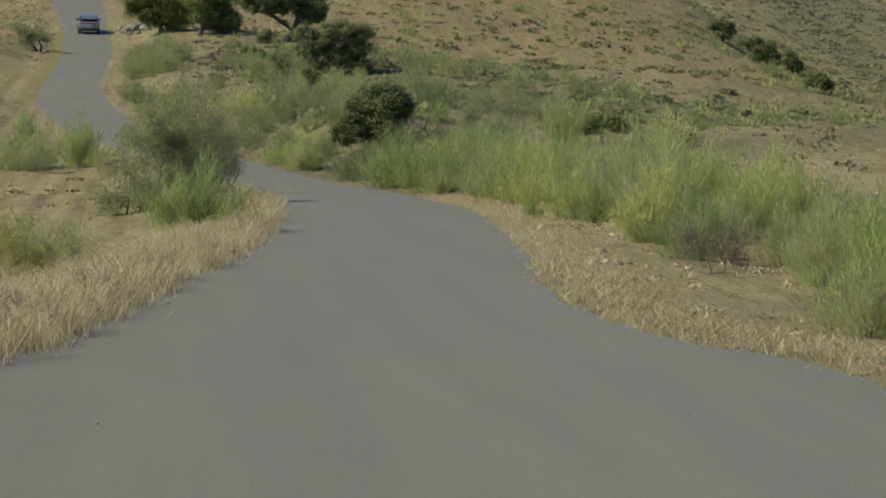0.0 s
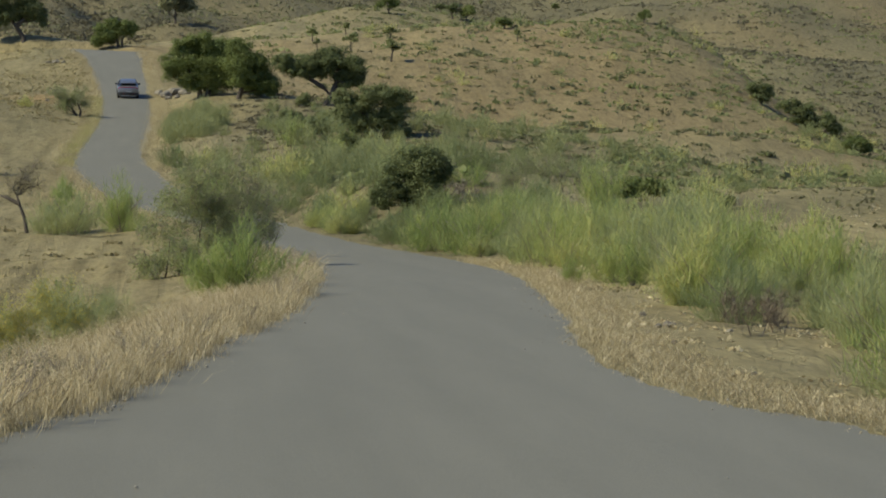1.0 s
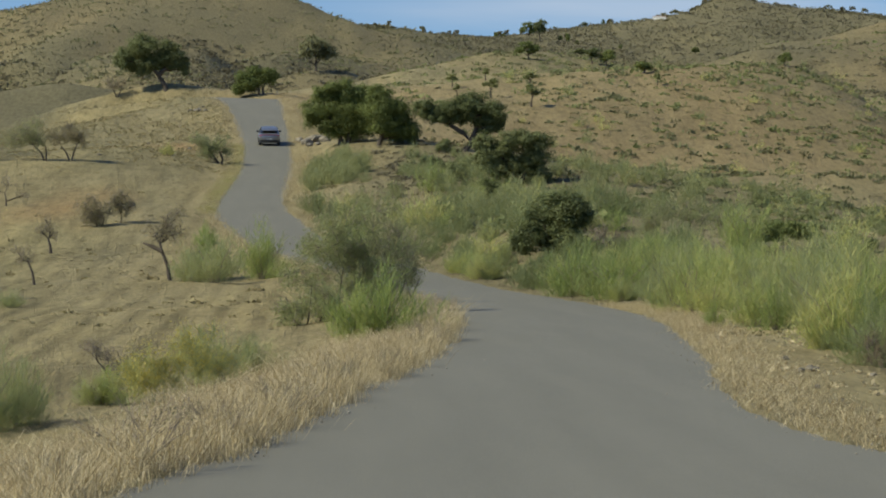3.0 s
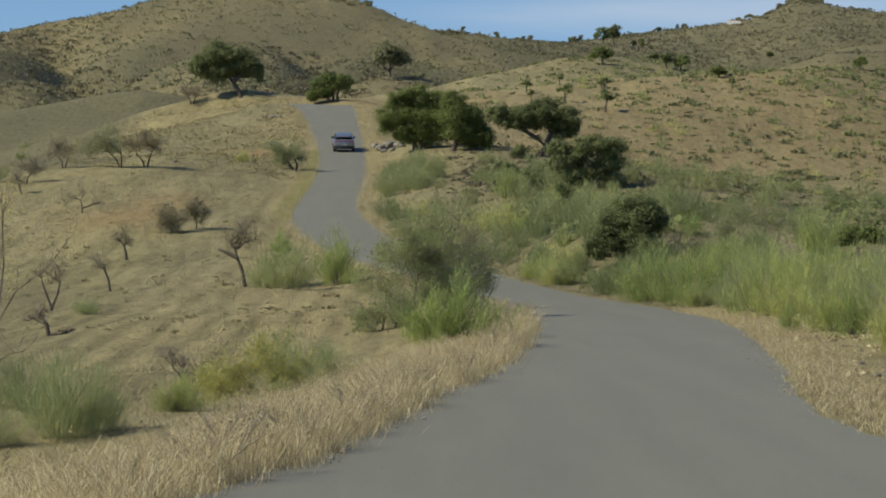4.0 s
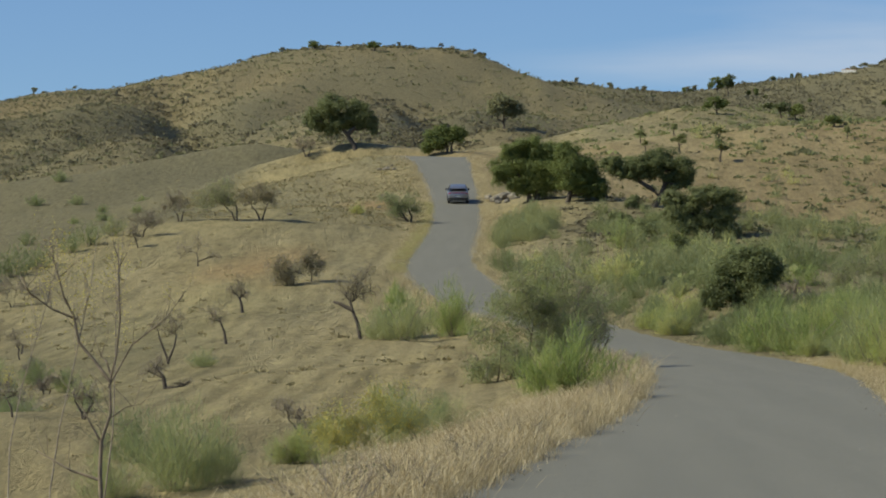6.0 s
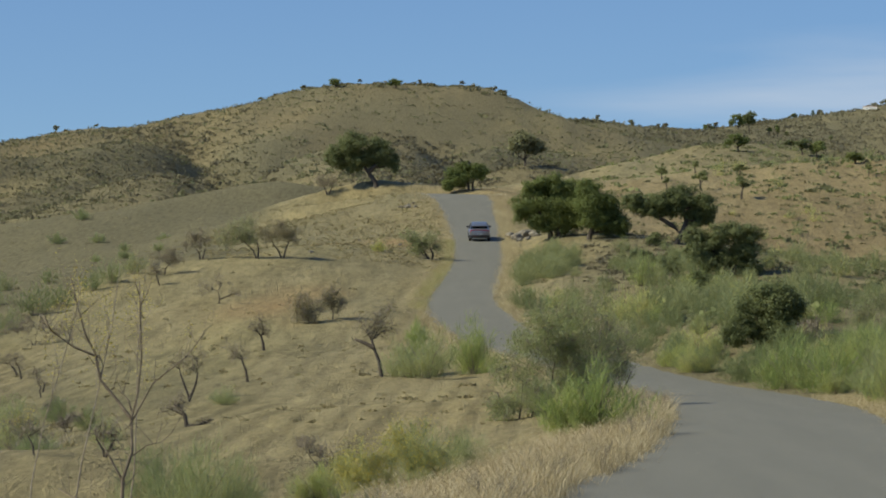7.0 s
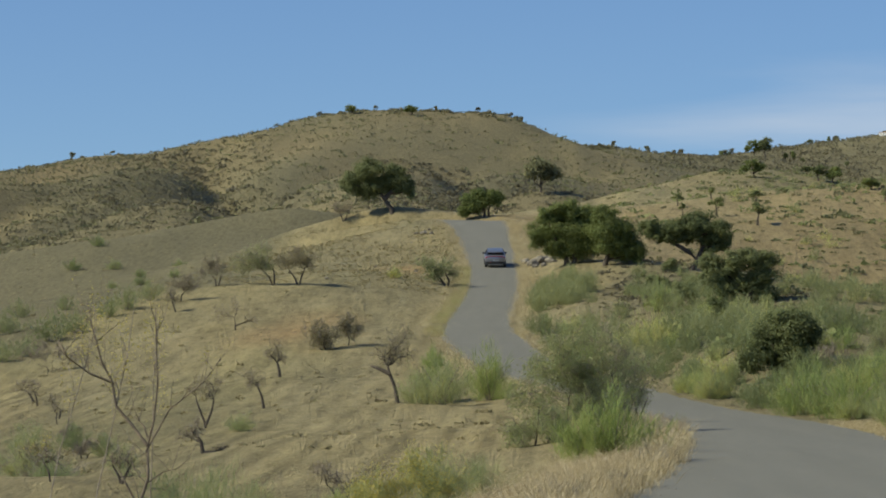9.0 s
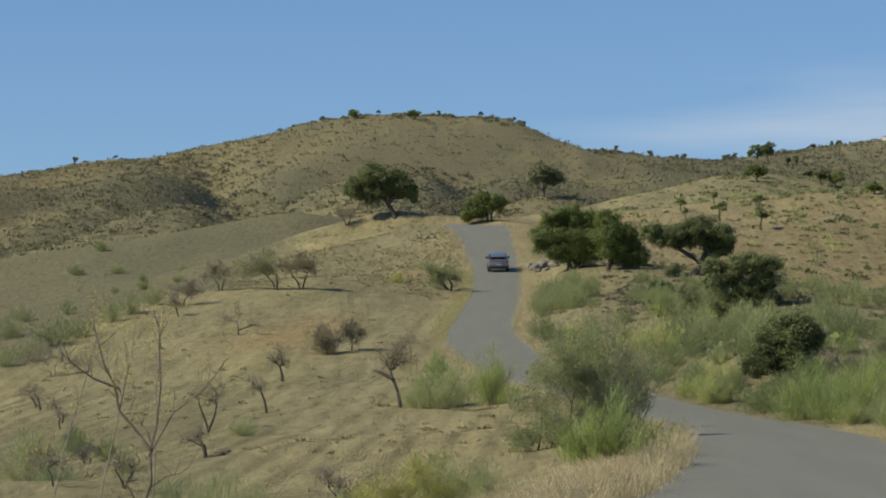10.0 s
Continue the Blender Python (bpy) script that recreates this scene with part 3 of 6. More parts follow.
def boughs(lobes, stems, radius, rnd, per=1, wander=0.12, thick=0.55):
    """A trunk of one or more crooked stems (each a line of x, z) with boughs out to every lobe: corners, faces, bough lines."""
    verts, faces, lines = [], [], []
    forks = []
    for line in stems:
        pts = [Vector((x, 0.02 * k, z)) for k, (x, z) in enumerate(line)]
        tube(verts, faces, pts, [radius * (1.25 - 0.65 * k / max(len(pts) - 1, 1)) for k in range(len(pts))], 7)
        forks += pts[1:]
    for x, z, rx, rz in lobes:
        heart = Vector((x, rnd.uniform(-0.3, 0.3) * rx, z - 0.15 * rz))
        lower = [f for f in forks if f.z < heart.z] or forks[:1]
        f = min(lower, key=lambda p: (p - heart).length)
        ln = (heart - f).length
        main = [f] + [f.lerp(heart, i) + Vector((rnd.uniform(-1, 1), rnd.uniform(-1, 1), rnd.uniform(-0.8, 0.3))) * wander * ln * (i < 1) for i in (0.35, 0.7, 1.0)]
        tube(verts, faces, main, [radius * thick, radius * thick * 0.75, radius * thick * 0.5, radius * thick * 0.22], 5)
        for k in range(per - 1):
            out = Vector((rnd.gauss(0, 1), rnd.gauss(0, 1), rnd.gauss(0.05, 1))).normalized() * rnd.uniform(0.5, 0.95)
            end = Vector((x + out.x * rx, out.y * rx, z + out.z * rz))
            j = rnd.choice((1, 2, 2, 3))
            pts = [main[j]] + [main[j].lerp(end, i) + Vector((rnd.uniform(-1, 1), rnd.uniform(-1, 1), rnd.uniform(-0.3, 1))) * wander * rx * (i < 1) for i in (0.35, 0.7, 1.0)]
            tube(verts, faces, pts, [radius * thick * q for q in (0.34, 0.25, 0.17, 0.06)], 3)
            lines.append(pts)
    return verts, faces, lines


def holm_oak(label, x, y, lobes, stems, seed, leaf, radius=0.22, size=0.14, name="holm_oak", category="tree", group="holm oaks", cover=1.1):
    """A holm oak: crooked stems, boughs and a crown of leaf sprays."""
    rnd, rng = random.Random(seed), np.random.default_rng(seed)
    root = thing(name, label, category, group, x, y, at_ground(x, y))
    verts, faces, _ = boughs(lobes, stems, radius, rnd)
    mesh_object("trunk", verts, faces, BARK, root, True)
    new("crown", crown_leaves(lobes, leaf, rng, size, cover)).parent = root


def open_tree(name, label, category, group, x, y, lobes, stems, seed, radius=0.08, twigs=900, thin=0.014, leaf=None, leaves=0, size=0.05, bark=None, up=0.12, z=None):
    """A small open tree or thorny shrub: crooked stems, boughs, a haze of fine twigs and few leaves."""
    rnd, rng = random.Random(seed), np.random.default_rng(seed)
    root = thing(name, label, category, group, x, y, at_ground(x, y) if z is None else z)
    lobes = [(a, b, c * 1.25, d * 1.2) for a, b, c, d in lobes]
    per = 13
    verts, faces, lines = boughs(lobes, stems, radius, rnd, per + 1, 0.2, 0.5)
    mesh_object("trunk", verts, faces, bark or BARK, root, True)
    ln = np.array([[tuple(p) for p in pts] for pts in lines])
    which = np.repeat(np.arange(len(lobes)), per)
    area = np.array([rx * rz for _, _, rx, rz in lobes])
    pick = rng.choice(len(ln), twigs, p=np.repeat(area / area.sum() / per, per))
    t = 0.8 + 2.2 * rng.uniform(0, 1, twigs) ** 0.8
    i = np.minimum(t.astype(int), 2)
    base = ln[pick, i] * (1 - (t - i))[:, None] + ln[pick, i + 1] * (t - i)[:, None]
    reach = np.array([(rx + rz) / 2 for _, _, rx, rz in lobes])[which[pick]]
    way = rng.normal(size=(twigs, 3)) + np.array([0, 0, up])
    way /= np.linalg.norm(way, axis=1)[:, None]
    tip = base + way * (reach * rng.uniform(0.15, 0.5, twigs))[:, None]
    # side twigs grow from the longer ones
    k = rng.integers(0, twigs, twigs)
    b2 = base[k] + (tip[k] - base[k]) * rng.uniform(0.2, 0.9, twigs)[:, None]
    w2 = way[k] * 0.6 + rng.normal(size=(twigs, 3)) * 0.8
    w2 /= np.linalg.norm(w2, axis=1)[:, None]
    t2 = b2 + w2 * (reach[k] * rng.uniform(0.1, 0.3, twigs))[:, None]
    v, tr = rods(np.vstack([base, b2]), np.vstack([tip, t2]), thin * rng.uniform(0.6, 1.4, twigs * 2), rng)
    spray = tagged(new("twig_spray", quick_mesh("twig_spray", v, np.zeros((0, 4), int), tr, TWIG if bark is None else bark)), kind="stuff")
    spray.parent = root
    if leaves:
        j = rng.integers(0, twigs, leaves)
        c = b2[j] + (t2[j] - b2[j]) * rng.uniform(0.3, 1.2, leaves)[:, None] + rng.normal(0, size * 1.2, (leaves, 3))
        v, q = leaf_quads(c, size * rng.uniform(0.6, 1.4, leaves), rng)
        new("crown", quick_mesh("crown", v, q, np.zeros((0, 3), int), leaf)).parent = root
    return root


def far_oak_meshes(seed, leaf, lobes, low):
    """A small tree one unit high for the far hills."""
    rnd, rng = random.Random(seed), np.random.default_rng(seed)
    verts, faces, _ = boughs(lobes, [((0, -0.05), (0.02, low * 0.6), (0.0, low))], 0.035, rnd)
    trunk = bpy.data.meshes.new("trunk")
    trunk.from_pydata([tuple(p) for p in verts], [], faces)
    trunk.materials.append(BARK)
    return trunk, crown_leaves(lobes, leaf, rng, 0.075, 0.8)


def twig_meshes(seed, leaf, leaves=2.0, depth=3, wide=0.75, spread=0.8, trunk_h=0.28, fork=3, thick=0.032, leaf_size=1.0, loose=0.045):
    """A small open tree one unit high: a thin crooked trunk, many twigs and few leaves."""
    rnd, rng = random.Random(seed), np.random.default_rng(seed)
    verts, faces, tips = [], [], []
    bend = rnd.uniform(-0.09, 0.09)
    foot = [Vector((0, 0, -0.05)), Vector((bend * 0.3, 0.01, trunk_h * 0.5)), Vector((bend, 0, trunk_h))]
    tube(verts, faces, foot, [thick * 1.3, thick, thick * 0.8], 6)
    for i in range(fork):
        a = i * 2 * math.pi / fork + rnd.uniform(-0.6, 0.6)
        limb(verts, faces, tips, foot[-1], Vector((math.cos(a) * wide, math.sin(a) * wide, rnd.uniform(0.5, 1.3))).normalized(), 0.27, thick * 0.6, depth - 1, rnd, fork, 0, 0.5, 5, spread)
    top = max(p.z for p in verts)
    trunk = bpy.data.meshes.new("trunk")
    trunk.from_pydata([tuple(p / top) for p in verts], [], faces)
    trunk.materials.append(TWIG)
    crown = None
    if leaves:
        t = np.array([tuple(p) for p in tips])
        pick = t[rng.integers(0, len(t), int(len(t) * leaves))]
        v, q = leaf_quads(pick + rng.normal(size=pick.shape) * loose - np.array([0, 0, loose * 0.6]), leaf_size * rng.uniform(0.012, 0.030, len(pick)), rng)
        crown = quick_mesh("crown", v / top, q, np.zeros((0, 3), int), leaf)
    return trunk, crown


def broom_meshes(seed, leaf, stalks=1500, wide=1.05, width=0.0075, woody=18, tuftiness=46):
    """A broom bush one unit high: tufts of fine upright rods that make an uneven dome."""
    rng = np.random.default_rng(seed)
    a, out = rng.uniform(0, 2 * np.pi, tuftiness), rng.uniform(0, 1, tuftiness) ** 0.55
    lobe = 1 + 0.22 * np.sin(3 * a + seed) + 0.16 * np.sin(5 * a + 2 * seed)
    rim = np.sqrt(np.clip(1 - (out * 0.92) ** 2, 0.05, 1))
    heads = np.stack([np.cos(a) * out * lobe * wide * 0.44, np.sin(a) * out * lobe * wide * 0.44, rim * rng.uniform(0.38, 0.9, tuftiness)], -1)
    k = rng.integers(0, tuftiness, stalks)
    down = rng.uniform(0, 1, stalks) ** 1.2
    base = heads[k] * (1 - 0.62 * down)[:, None] + rng.normal(0, 0.034, (stalks, 3))
    base[:, 2] = np.maximum(base[:, 2] - 0.12, 0.0)
    away = heads[k] * np.array([1, 1, 0]) / wide
    way = away * 1.2 + rng.normal(0, 0.55, (stalks, 3)) + np.array([0, 0, 0.7])
    way /= np.linalg.norm(way, axis=1)[:, None]
    tip = base + way * rng.uniform(0.05, 0.2, stalks)[:, None]
    v, t = rods(base, tip, rng.uniform(0.6, 1.4, stalks) * width, rng)
    top = np.percentile(v[:, 2], 99.5)
    foliage = quick_mesh("foliage", v / top, np.zeros((0, 4), int), t, leaf)
    rnd = random.Random(seed)
    verts, faces = [], []
    for i in range(woody):
        b, o = rnd.uniform(0, 2 * math.pi), rnd.uniform(0.1, 1)
        d = Vector((math.cos(b) * o * wide * 0.40, math.sin(b) * o * wide * 0.40, rnd.uniform(0.28, 0.5)))
        tube(verts, faces, [Vector((d.x * 0.1, d.y * 0.1, -0.04)), d * 0.45 + Vector((0, 0, 0.05)), d], [0.007, 0.004, 0.0015], 4)
    stem = bpy.data.meshes.new("stem")
    stem.from_pydata([tuple(p / top) for p in verts], [], faces)
    stem.materials.append(TWIG)
    return stem, foliage


def plant(name, meshes, label, category, group, x, y, height, turn=0.0, spread=1.0, lean=0.0, z=None):
    """One plant on the ground, with its two parts."""
    root = thing(name, label, category, group)
    root.matrix_world = pose(x, y, at_ground(x, y) - 0.02 if z is None else z, lean, 0, turn) @ Matrix.Diagonal((height * spread, height * spread, height, 1))
    for me in meshes:
        if me:
            new(me.name.split(".")[0], me).parent = root
    return root


def broom_field(name, label, meshes, spots, seed):
    """Many small far-off bushes, joined."""
    rng = np.random.default_rng(seed)
    vs, ts, at = [], [], 0
    for x, y, h in spots:
        me = meshes[int(rng.integers(0, len(meshes)))][1]
        v = np.empty(len(me.vertices) * 3, np.float32)
        me.vertices.foreach_get("co", v)
        v = v.reshape(-1, 3)
        a = rng.uniform(0, 2 * np.pi)
        c, s = np.cos(a) * h, np.sin(a) * h
        vs.append(np.stack([v[:, 0] * c - v[:, 1] * s + x, v[:, 0] * s + v[:, 1] * c + y, v[:, 2] * h + at_ground(x, y) - 0.03], -1))
        ts.append(np.arange(len(v)).reshape(-1, 3) + at)
        at += len(v)
    tagged(new(name, quick_mesh(name, np.vstack(vs), np.zeros((0, 4), int), np.vstack(ts), meshes[0][1].materials[0])), label, "scrub", kind="stuff")


# ---- trees ----
HILL_TREES = [(70.1, 1051.0, 6.6), (71.7, 1017.8, 8.2), (79.4, 992.7, 4.18), (57.5, 373.5, 2.02), (93.6, 1091.5, 2.92), (100.2, 1090.9, 2.71), (56.0, 1007.4, 2.69), (62.9, 1083.5, 2.07), (82.4, 993.0, 2.3), (78.8, 1020.0, 2.7), (96.2, 983.0, 2.6), (37.6, 354.0, 0.9), (121.5, 985.0, 3.0)]
SLOPE_TREES = [(14.0, 345.0, 1.45), (14.1, 333.0, 1.27), (18.4, 353.5, 1.42), (17.8, 330.2, 2.14), (23.0, 343.0, 1.7), (21.6, 320.2, 2.44), (37.6, 340.8, 1.3)]
SLOPE_OAKS = [(30.6, 461.0, 2.81, 0.95), (41.2, 467.0, 2.4, 1.35), (43.4, 466.0, 2.66, 0.95), (40.0, 474.0, 1.54, 1.3), (37.4, 353.5, 1.42, 1.6)]
FAR_OAKS = [far_oak_meshes(61, OAK_LEAF, [(-0.05, 0.72, 0.34, 0.2), (-0.32, 0.5, 0.24, 0.18), (0.3, 0.55, 0.26, 0.2), (0.12, 0.42, 0.2, 0.14)], 0.2),
            far_oak_meshes(62, DARK_LEAF, [(0.05, 0.78, 0.26, 0.18), (0.26, 0.6, 0.22, 0.14), (-0.24, 0.66, 0.22, 0.15), (-0.05, 0.5, 0.16, 0.1)], 0.3),
            far_oak_meshes(63, OAK_LEAF, [(0.04, 0.8, 0.22, 0.16), (-0.2, 0.6, 0.2, 0.15), (0.2, 0.52, 0.2, 0.14)], 0.25)]
THIN_TREES = [far_oak_meshes(64, GREEN_SCRUB, [(0.02, 0.82, 0.23, 0.14), (-0.2, 0.66, 0.2, 0.11), (0.21, 0.62, 0.2, 0.11)], 0.42),
              far_oak_meshes(65, GREEN_SCRUB, [(-0.04, 0.84, 0.19, 0.12), (0.15, 0.7, 0.18, 0.11), (-0.18, 0.6, 0.16, 0.1)], 0.4)]

# the oaks: lobes of the crown (x, z, half width, half height) and stems (x, z), from the foot
GREEN_OAK, GREY_OAK = "dark green holm oak with a rounded crown on dry ground", "grey-green holm oak leaning out over the slope"
holm_oak("dark green holm oak with a bent trunk on the crest", -18.5, 331.0, [(-3.5, 3.66, 2.0, 1.75), (-2.27, 4.8, 1.75, 1.25), (-4.67, 3.4, 1.15, 1.15), (-2.27, 2.6, 1.4, 1.15), (0.25, 4.0, 1.5, 1.25), (1.2, 3.2, 1.15, 1.25),
         (1.9, 2.4, 0.57, 1.0), (-0.9, 3.66, 1.4, 1.5), (-0.2, 2.75, 1.2, 0.7)], [((0, -0.4), (-0.15, 0.4), (-0.9, 1.5), (-1.5, 2.4)), ((-0.9, 1.5), (-0.3, 2.1), (0.6, 2.8))], 3, DARK_LEAF, 0.26, 0.18)
holm_oak("small dark green holm oak beside the crest of the lane", -7.9, 325.5, [(-1.55, 1.4, 1.4, 1.25), (0.0, 2.1, 1.4, 1.1), (1.05, 2.05, 1.0, 0.85), (-0.9, 2.4, 0.95, 0.75), (-2.3, 0.6, 0.75, 0.75)],
         [((-0.2, -0.3), (-0.1, 0.6), (-0.3, 1.3)), ((0.35, -0.3), (0.3, 0.6), (0.5, 1.4))], 5, OAK_LEAF, 0.13, 0.18)
holm_oak(GREEN_OAK, 1.2, 247.2, [(-2.7, 2.5, 1.15, 1.1), (-1.65, 3.2, 1.5, 1.4), (-0.24, 2.8, 1.9, 1.8), (1.2, 3.3, 1.6, 1.6), (-1.1, 1.25, 1.5, 0.85), (0.6, 1.3, 1.7, 0.95), (-0.24, 4.4, 1.6, 0.85), (2.1, 2.6, 1.4, 1.8), (-1.9, 4.1, 0.9, 0.65)],
         [((-0.5, -0.4), (-0.5, 0.5), (-0.9, 1.4)), ((0.15, -0.4), (0.2, 0.5), (0.1, 1.6), (0.5, 2.4))], 7, OAK_LEAF, 0.2, 0.14)
holm_oak(GREEN_OAK, 3.9, 244.0, [(0.5, 2.9, 1.6, 1.6), (1.77, 1.75, 1.4, 1.3), (2.45, 0.95, 0.95, 0.9), (0.84, 1.35, 1.5, 0.85), (-0.1, 4.0, 1.15, 0.95), (1.5, 3.0, 1.2, 1.1)], [((-0.1, -0.4), (0.1, 0.5), (0.5, 1.3), (0.7, 2.2))], 9, OAK_LEAF, 0.2, 0.14)
holm_oak("dark green holm oak crown rising behind its neighbours", 3.2, 275.0, [(0.0, 3.4, 1.6, 0.8), (-0.8, 2.7, 1.1, 0.7), (1.05, 2.8, 0.9, 0.7), (0.0, 2.2, 1.3, 0.8)], [((0, -0.4), (0.05, 0.8), (0.0, 1.8))], 11, OAK_LEAF, 0.16, 0.17)
holm_oak(GREY_OAK, 10.5, 239.5, [(-3.4, 3.5, 0.75, 0.55), (-2.9, 3.7, 0.8, 0.5), (-2.5, 3.15, 1.0, 0.65), (-1.0, 3.3, 1.1, 0.7), (-1.6, 2.85, 1.0, 0.6), (-0.46, 3.6, 1.3, 0.75), (0.7, 4.05, 1.3, 1.0), (1.4, 3.15, 1.1, 1.0), (2.5, 3.15, 1.0, 0.9), (2.95, 2.25, 0.8, 0.7), (1.85, 2.0, 0.9, 0.7), (-0.1, 2.75, 1.1, 0.6), (-1.9, 2.6, 0.8, 0.4), (0.4, 3.3, 1.1, 0.8)],
         [((0, -0.5), (0.8, 0.8), (0.1, 1.5), (-1.2, 2.3), (-2.4, 2.9)), ((0.8, 0.8), (1.2, 1.9), (0.9, 2.9))], 13, DARK_LEAF, 0.2, 0.14)
holm_oak(GREY_OAK, 11.7, 192.8, [(-1.65, 2.75, 0.8, 0.8), (-0.73, 2.2, 1.1, 0.9), (0.37, 2.95, 1.2, 0.7), (1.65, 2.95, 1.0, 0.6), (1.47, 2.0, 1.1, 0.9), (2.0, 0.95, 0.65, 0.75), (-1.1, 1.3, 1.0, 0.75), (0.37, 1.1, 0.9, 0.75), (-1.85, 1.85, 0.65, 0.65)],
         [((0, -0.5), (0.2, 0.6), (-0.2, 1.5)), ((0.3, -0.5), (0.9, 0.9), (1.2, 1.8))], 17, DARK_LEAF, 0.16, 0.12)
SPUR_OAK = "dark holm oak standing on the spur of the hill"
holm_oak(SPUR_OAK, 63.5, 326.5, [(-0.5, 1.62, 1.06, 1.06), (0.5, 1.37, 0.75, 1.12), (-0.12, 0.85, 1.0, 0.62)], [((0, -0.4), (0.1, 0.5), (0.0, 1.0))], 33, DARK_LEAF, 0.12, 0.2)
holm_oak("grey-green holm oak with a sloping crown on the spur", 65.5, 308.8, [(-2.35, 2.65, 1.4, 0.65), (-1.2, 1.9, 1.47, 1.06), (0.0, 0.95, 0.88, 0.94), (-0.9, 1.1, 0.82, 0.6)], [((0, -0.4), (-0.3, 0.5), (-1.0, 1.3))], 34, DARK_LEAF, 0.13, 0.2)
holm_oak(SPUR_OAK, 66.1, 306.5, [(0.7, 1.46, 0.93, 1.05), (1.3, 0.75, 0.7, 0.82)], [((0, -0.4), (0.3, 0.5), (0.7, 1.1))], 35, DARK_LEAF, 0.12, 0.2)
holm_oak(SPUR_OAK, 68.1, 298.0, [(-0.7, 1.25, 1.36, 0.8), (0.57, 0.85, 0.8, 0.8), (-1.25, 0.9, 0.7, 0.5)], [((0, -0.4), (-0.2, 0.5), (-0.4, 0.9))], 36, OAK_LEAF, 0.12, 0.2)
for label, x, y, lobes, seed, leaf in [
        ("low grey-green oak shrub on the spur of the hill", 65.0, 285.0, [(-0.5, 0.5, 0.9, 0.45), (0.6, 0.35, 0.7, 0.35)], 37, DARK_LEAF),
        ("low grey-green oak shrub on the slope below the oaks", 7.4, 227.5, [(0.0, 0.5, 0.75, 0.5), (0.8, 0.35, 0.6, 0.4)], 40, DARK_LEAF),
        ("low grey-green oak shrub on the slope below the oaks", 8.4, 200.2, [(0.0, 0.5, 0.75, 0.5), (0.5, 0.35, 0.6, 0.4)], 41, DARK_LEAF),
        ("low grey-green oak shrub on the slope below the oaks", 10.2, 190.8, [(0.0, 0.5, 0.75, 0.5), (0.2, 0.35, 0.6, 0.4)], 42, DARK_LEAF),
        ("low grey-green oak shrub on the slope below the oaks", 9.1, 238.5, [(0.0, 0.5, 0.75, 0.5), (-0.1, 0.35, 0.6, 0.4)], 43, DARK_LEAF),
        ("rounded dense dark green oak shrub down to the ground", 10.0, 134.2, [(0.4, 2.45, 1.0, 0.75), (-0.4, 1.7, 0.9, 0.9), (0.65, 1.7, 1.0, 1.0), (1.3, 2.05, 0.5, 0.7), (-1.15, 0.9, 0.7, 0.75), (-0.1, 0.7, 0.9, 0.6), (-1.4, 0.45, 0.45, 0.4), (0.9, 0.7, 0.8, 0.6)], 19, DARK_LEAF),
        ("low dark green oak shrub above the broom thicket", 18.3, 121.0, [(-0.2, 0.45, 0.8, 0.42), (-0.8, 0.3, 0.4, 0.3), (1.25, 0.4, 0.6, 0.36), (0.6, 0.5, 0.46, 0.33)], 23, OAK_LEAF),
        ("low dark green oak shrub above the broom thicket", 19.4, 109.8, [(-0.1, 0.6, 0.42, 0.38), (0.65, 0.35, 0.32, 0.31), (-0.4, 0.42, 0.3, 0.3)], 29, DARK_LEAF),
        ("low dark green oak shrub in the shade of the oaks", 8.7, 222.0, [(0.0, 0.5, 0.9, 0.5), (1.1, 0.4, 0.7, 0.45), (-0.9, 0.3, 0.6, 0.4)], 31, DARK_LEAF)]:
    holm_oak(label, x, y, lobes, [((0, -0.3), (0.05, 0.3), (0.1, 0.5))], seed, leaf, 0.07, 0.105, "oak_shrub", "bush", "oak shrubs")
for i, (x, y, h) in enumerate(HILL_TREES):
    plant("hill_tree", FAR_OAKS[i % 3], "small dark tree far up on a dry hill", "tree", "trees on the hills", x, y, h, i * 47, 0.95)
for i, (x, y, h) in enumerate(SLOPE_TREES):
    plant("hill_tree", THIN_TREES[i % 2], "thin open grey-green tree on the dry hillside", "tree", "thin trees on the hillside", x, y, h * 1.08, i * 47, 1.3)
for i, (x, y, h, wide) in enumerate(SLOPE_OAKS):
    plant("hill_tree", FAR_OAKS[i % 2], "dark round oak on the back of the dry hill", "tree", "trees on the hills", x, y, h * 1.1, i * 61, wide * 1.25)

# pale shrub leaves put the distance haze into this crown's colour
GREY_OAK_FAR = far_oak_meshes(66, SHRUB, [(-0.05, 0.72, 0.36, 0.22), (-0.34, 0.52, 0.26, 0.2), (0.32, 0.55, 0.28, 0.2), (0.12, 0.45, 0.24, 0.14)], 0.18)
plant("hill_tree", GREY_OAK_FAR, "broad hazy grey-green oak below the high hill", "tree", "trees on the hills", -3.5, 639.0, 8.4, 40, 1.05)
for x, y, h, wide in [(-62.1, 889.6, 3.0, 1.7), (-43.7, 884.0, 3.2, 1.7)]:
    plant("hill_tree", FAR_OAKS[0], "round dark tree on the very top of the high hill", "tree", "trees on the hills", x, y, h, x, wide)

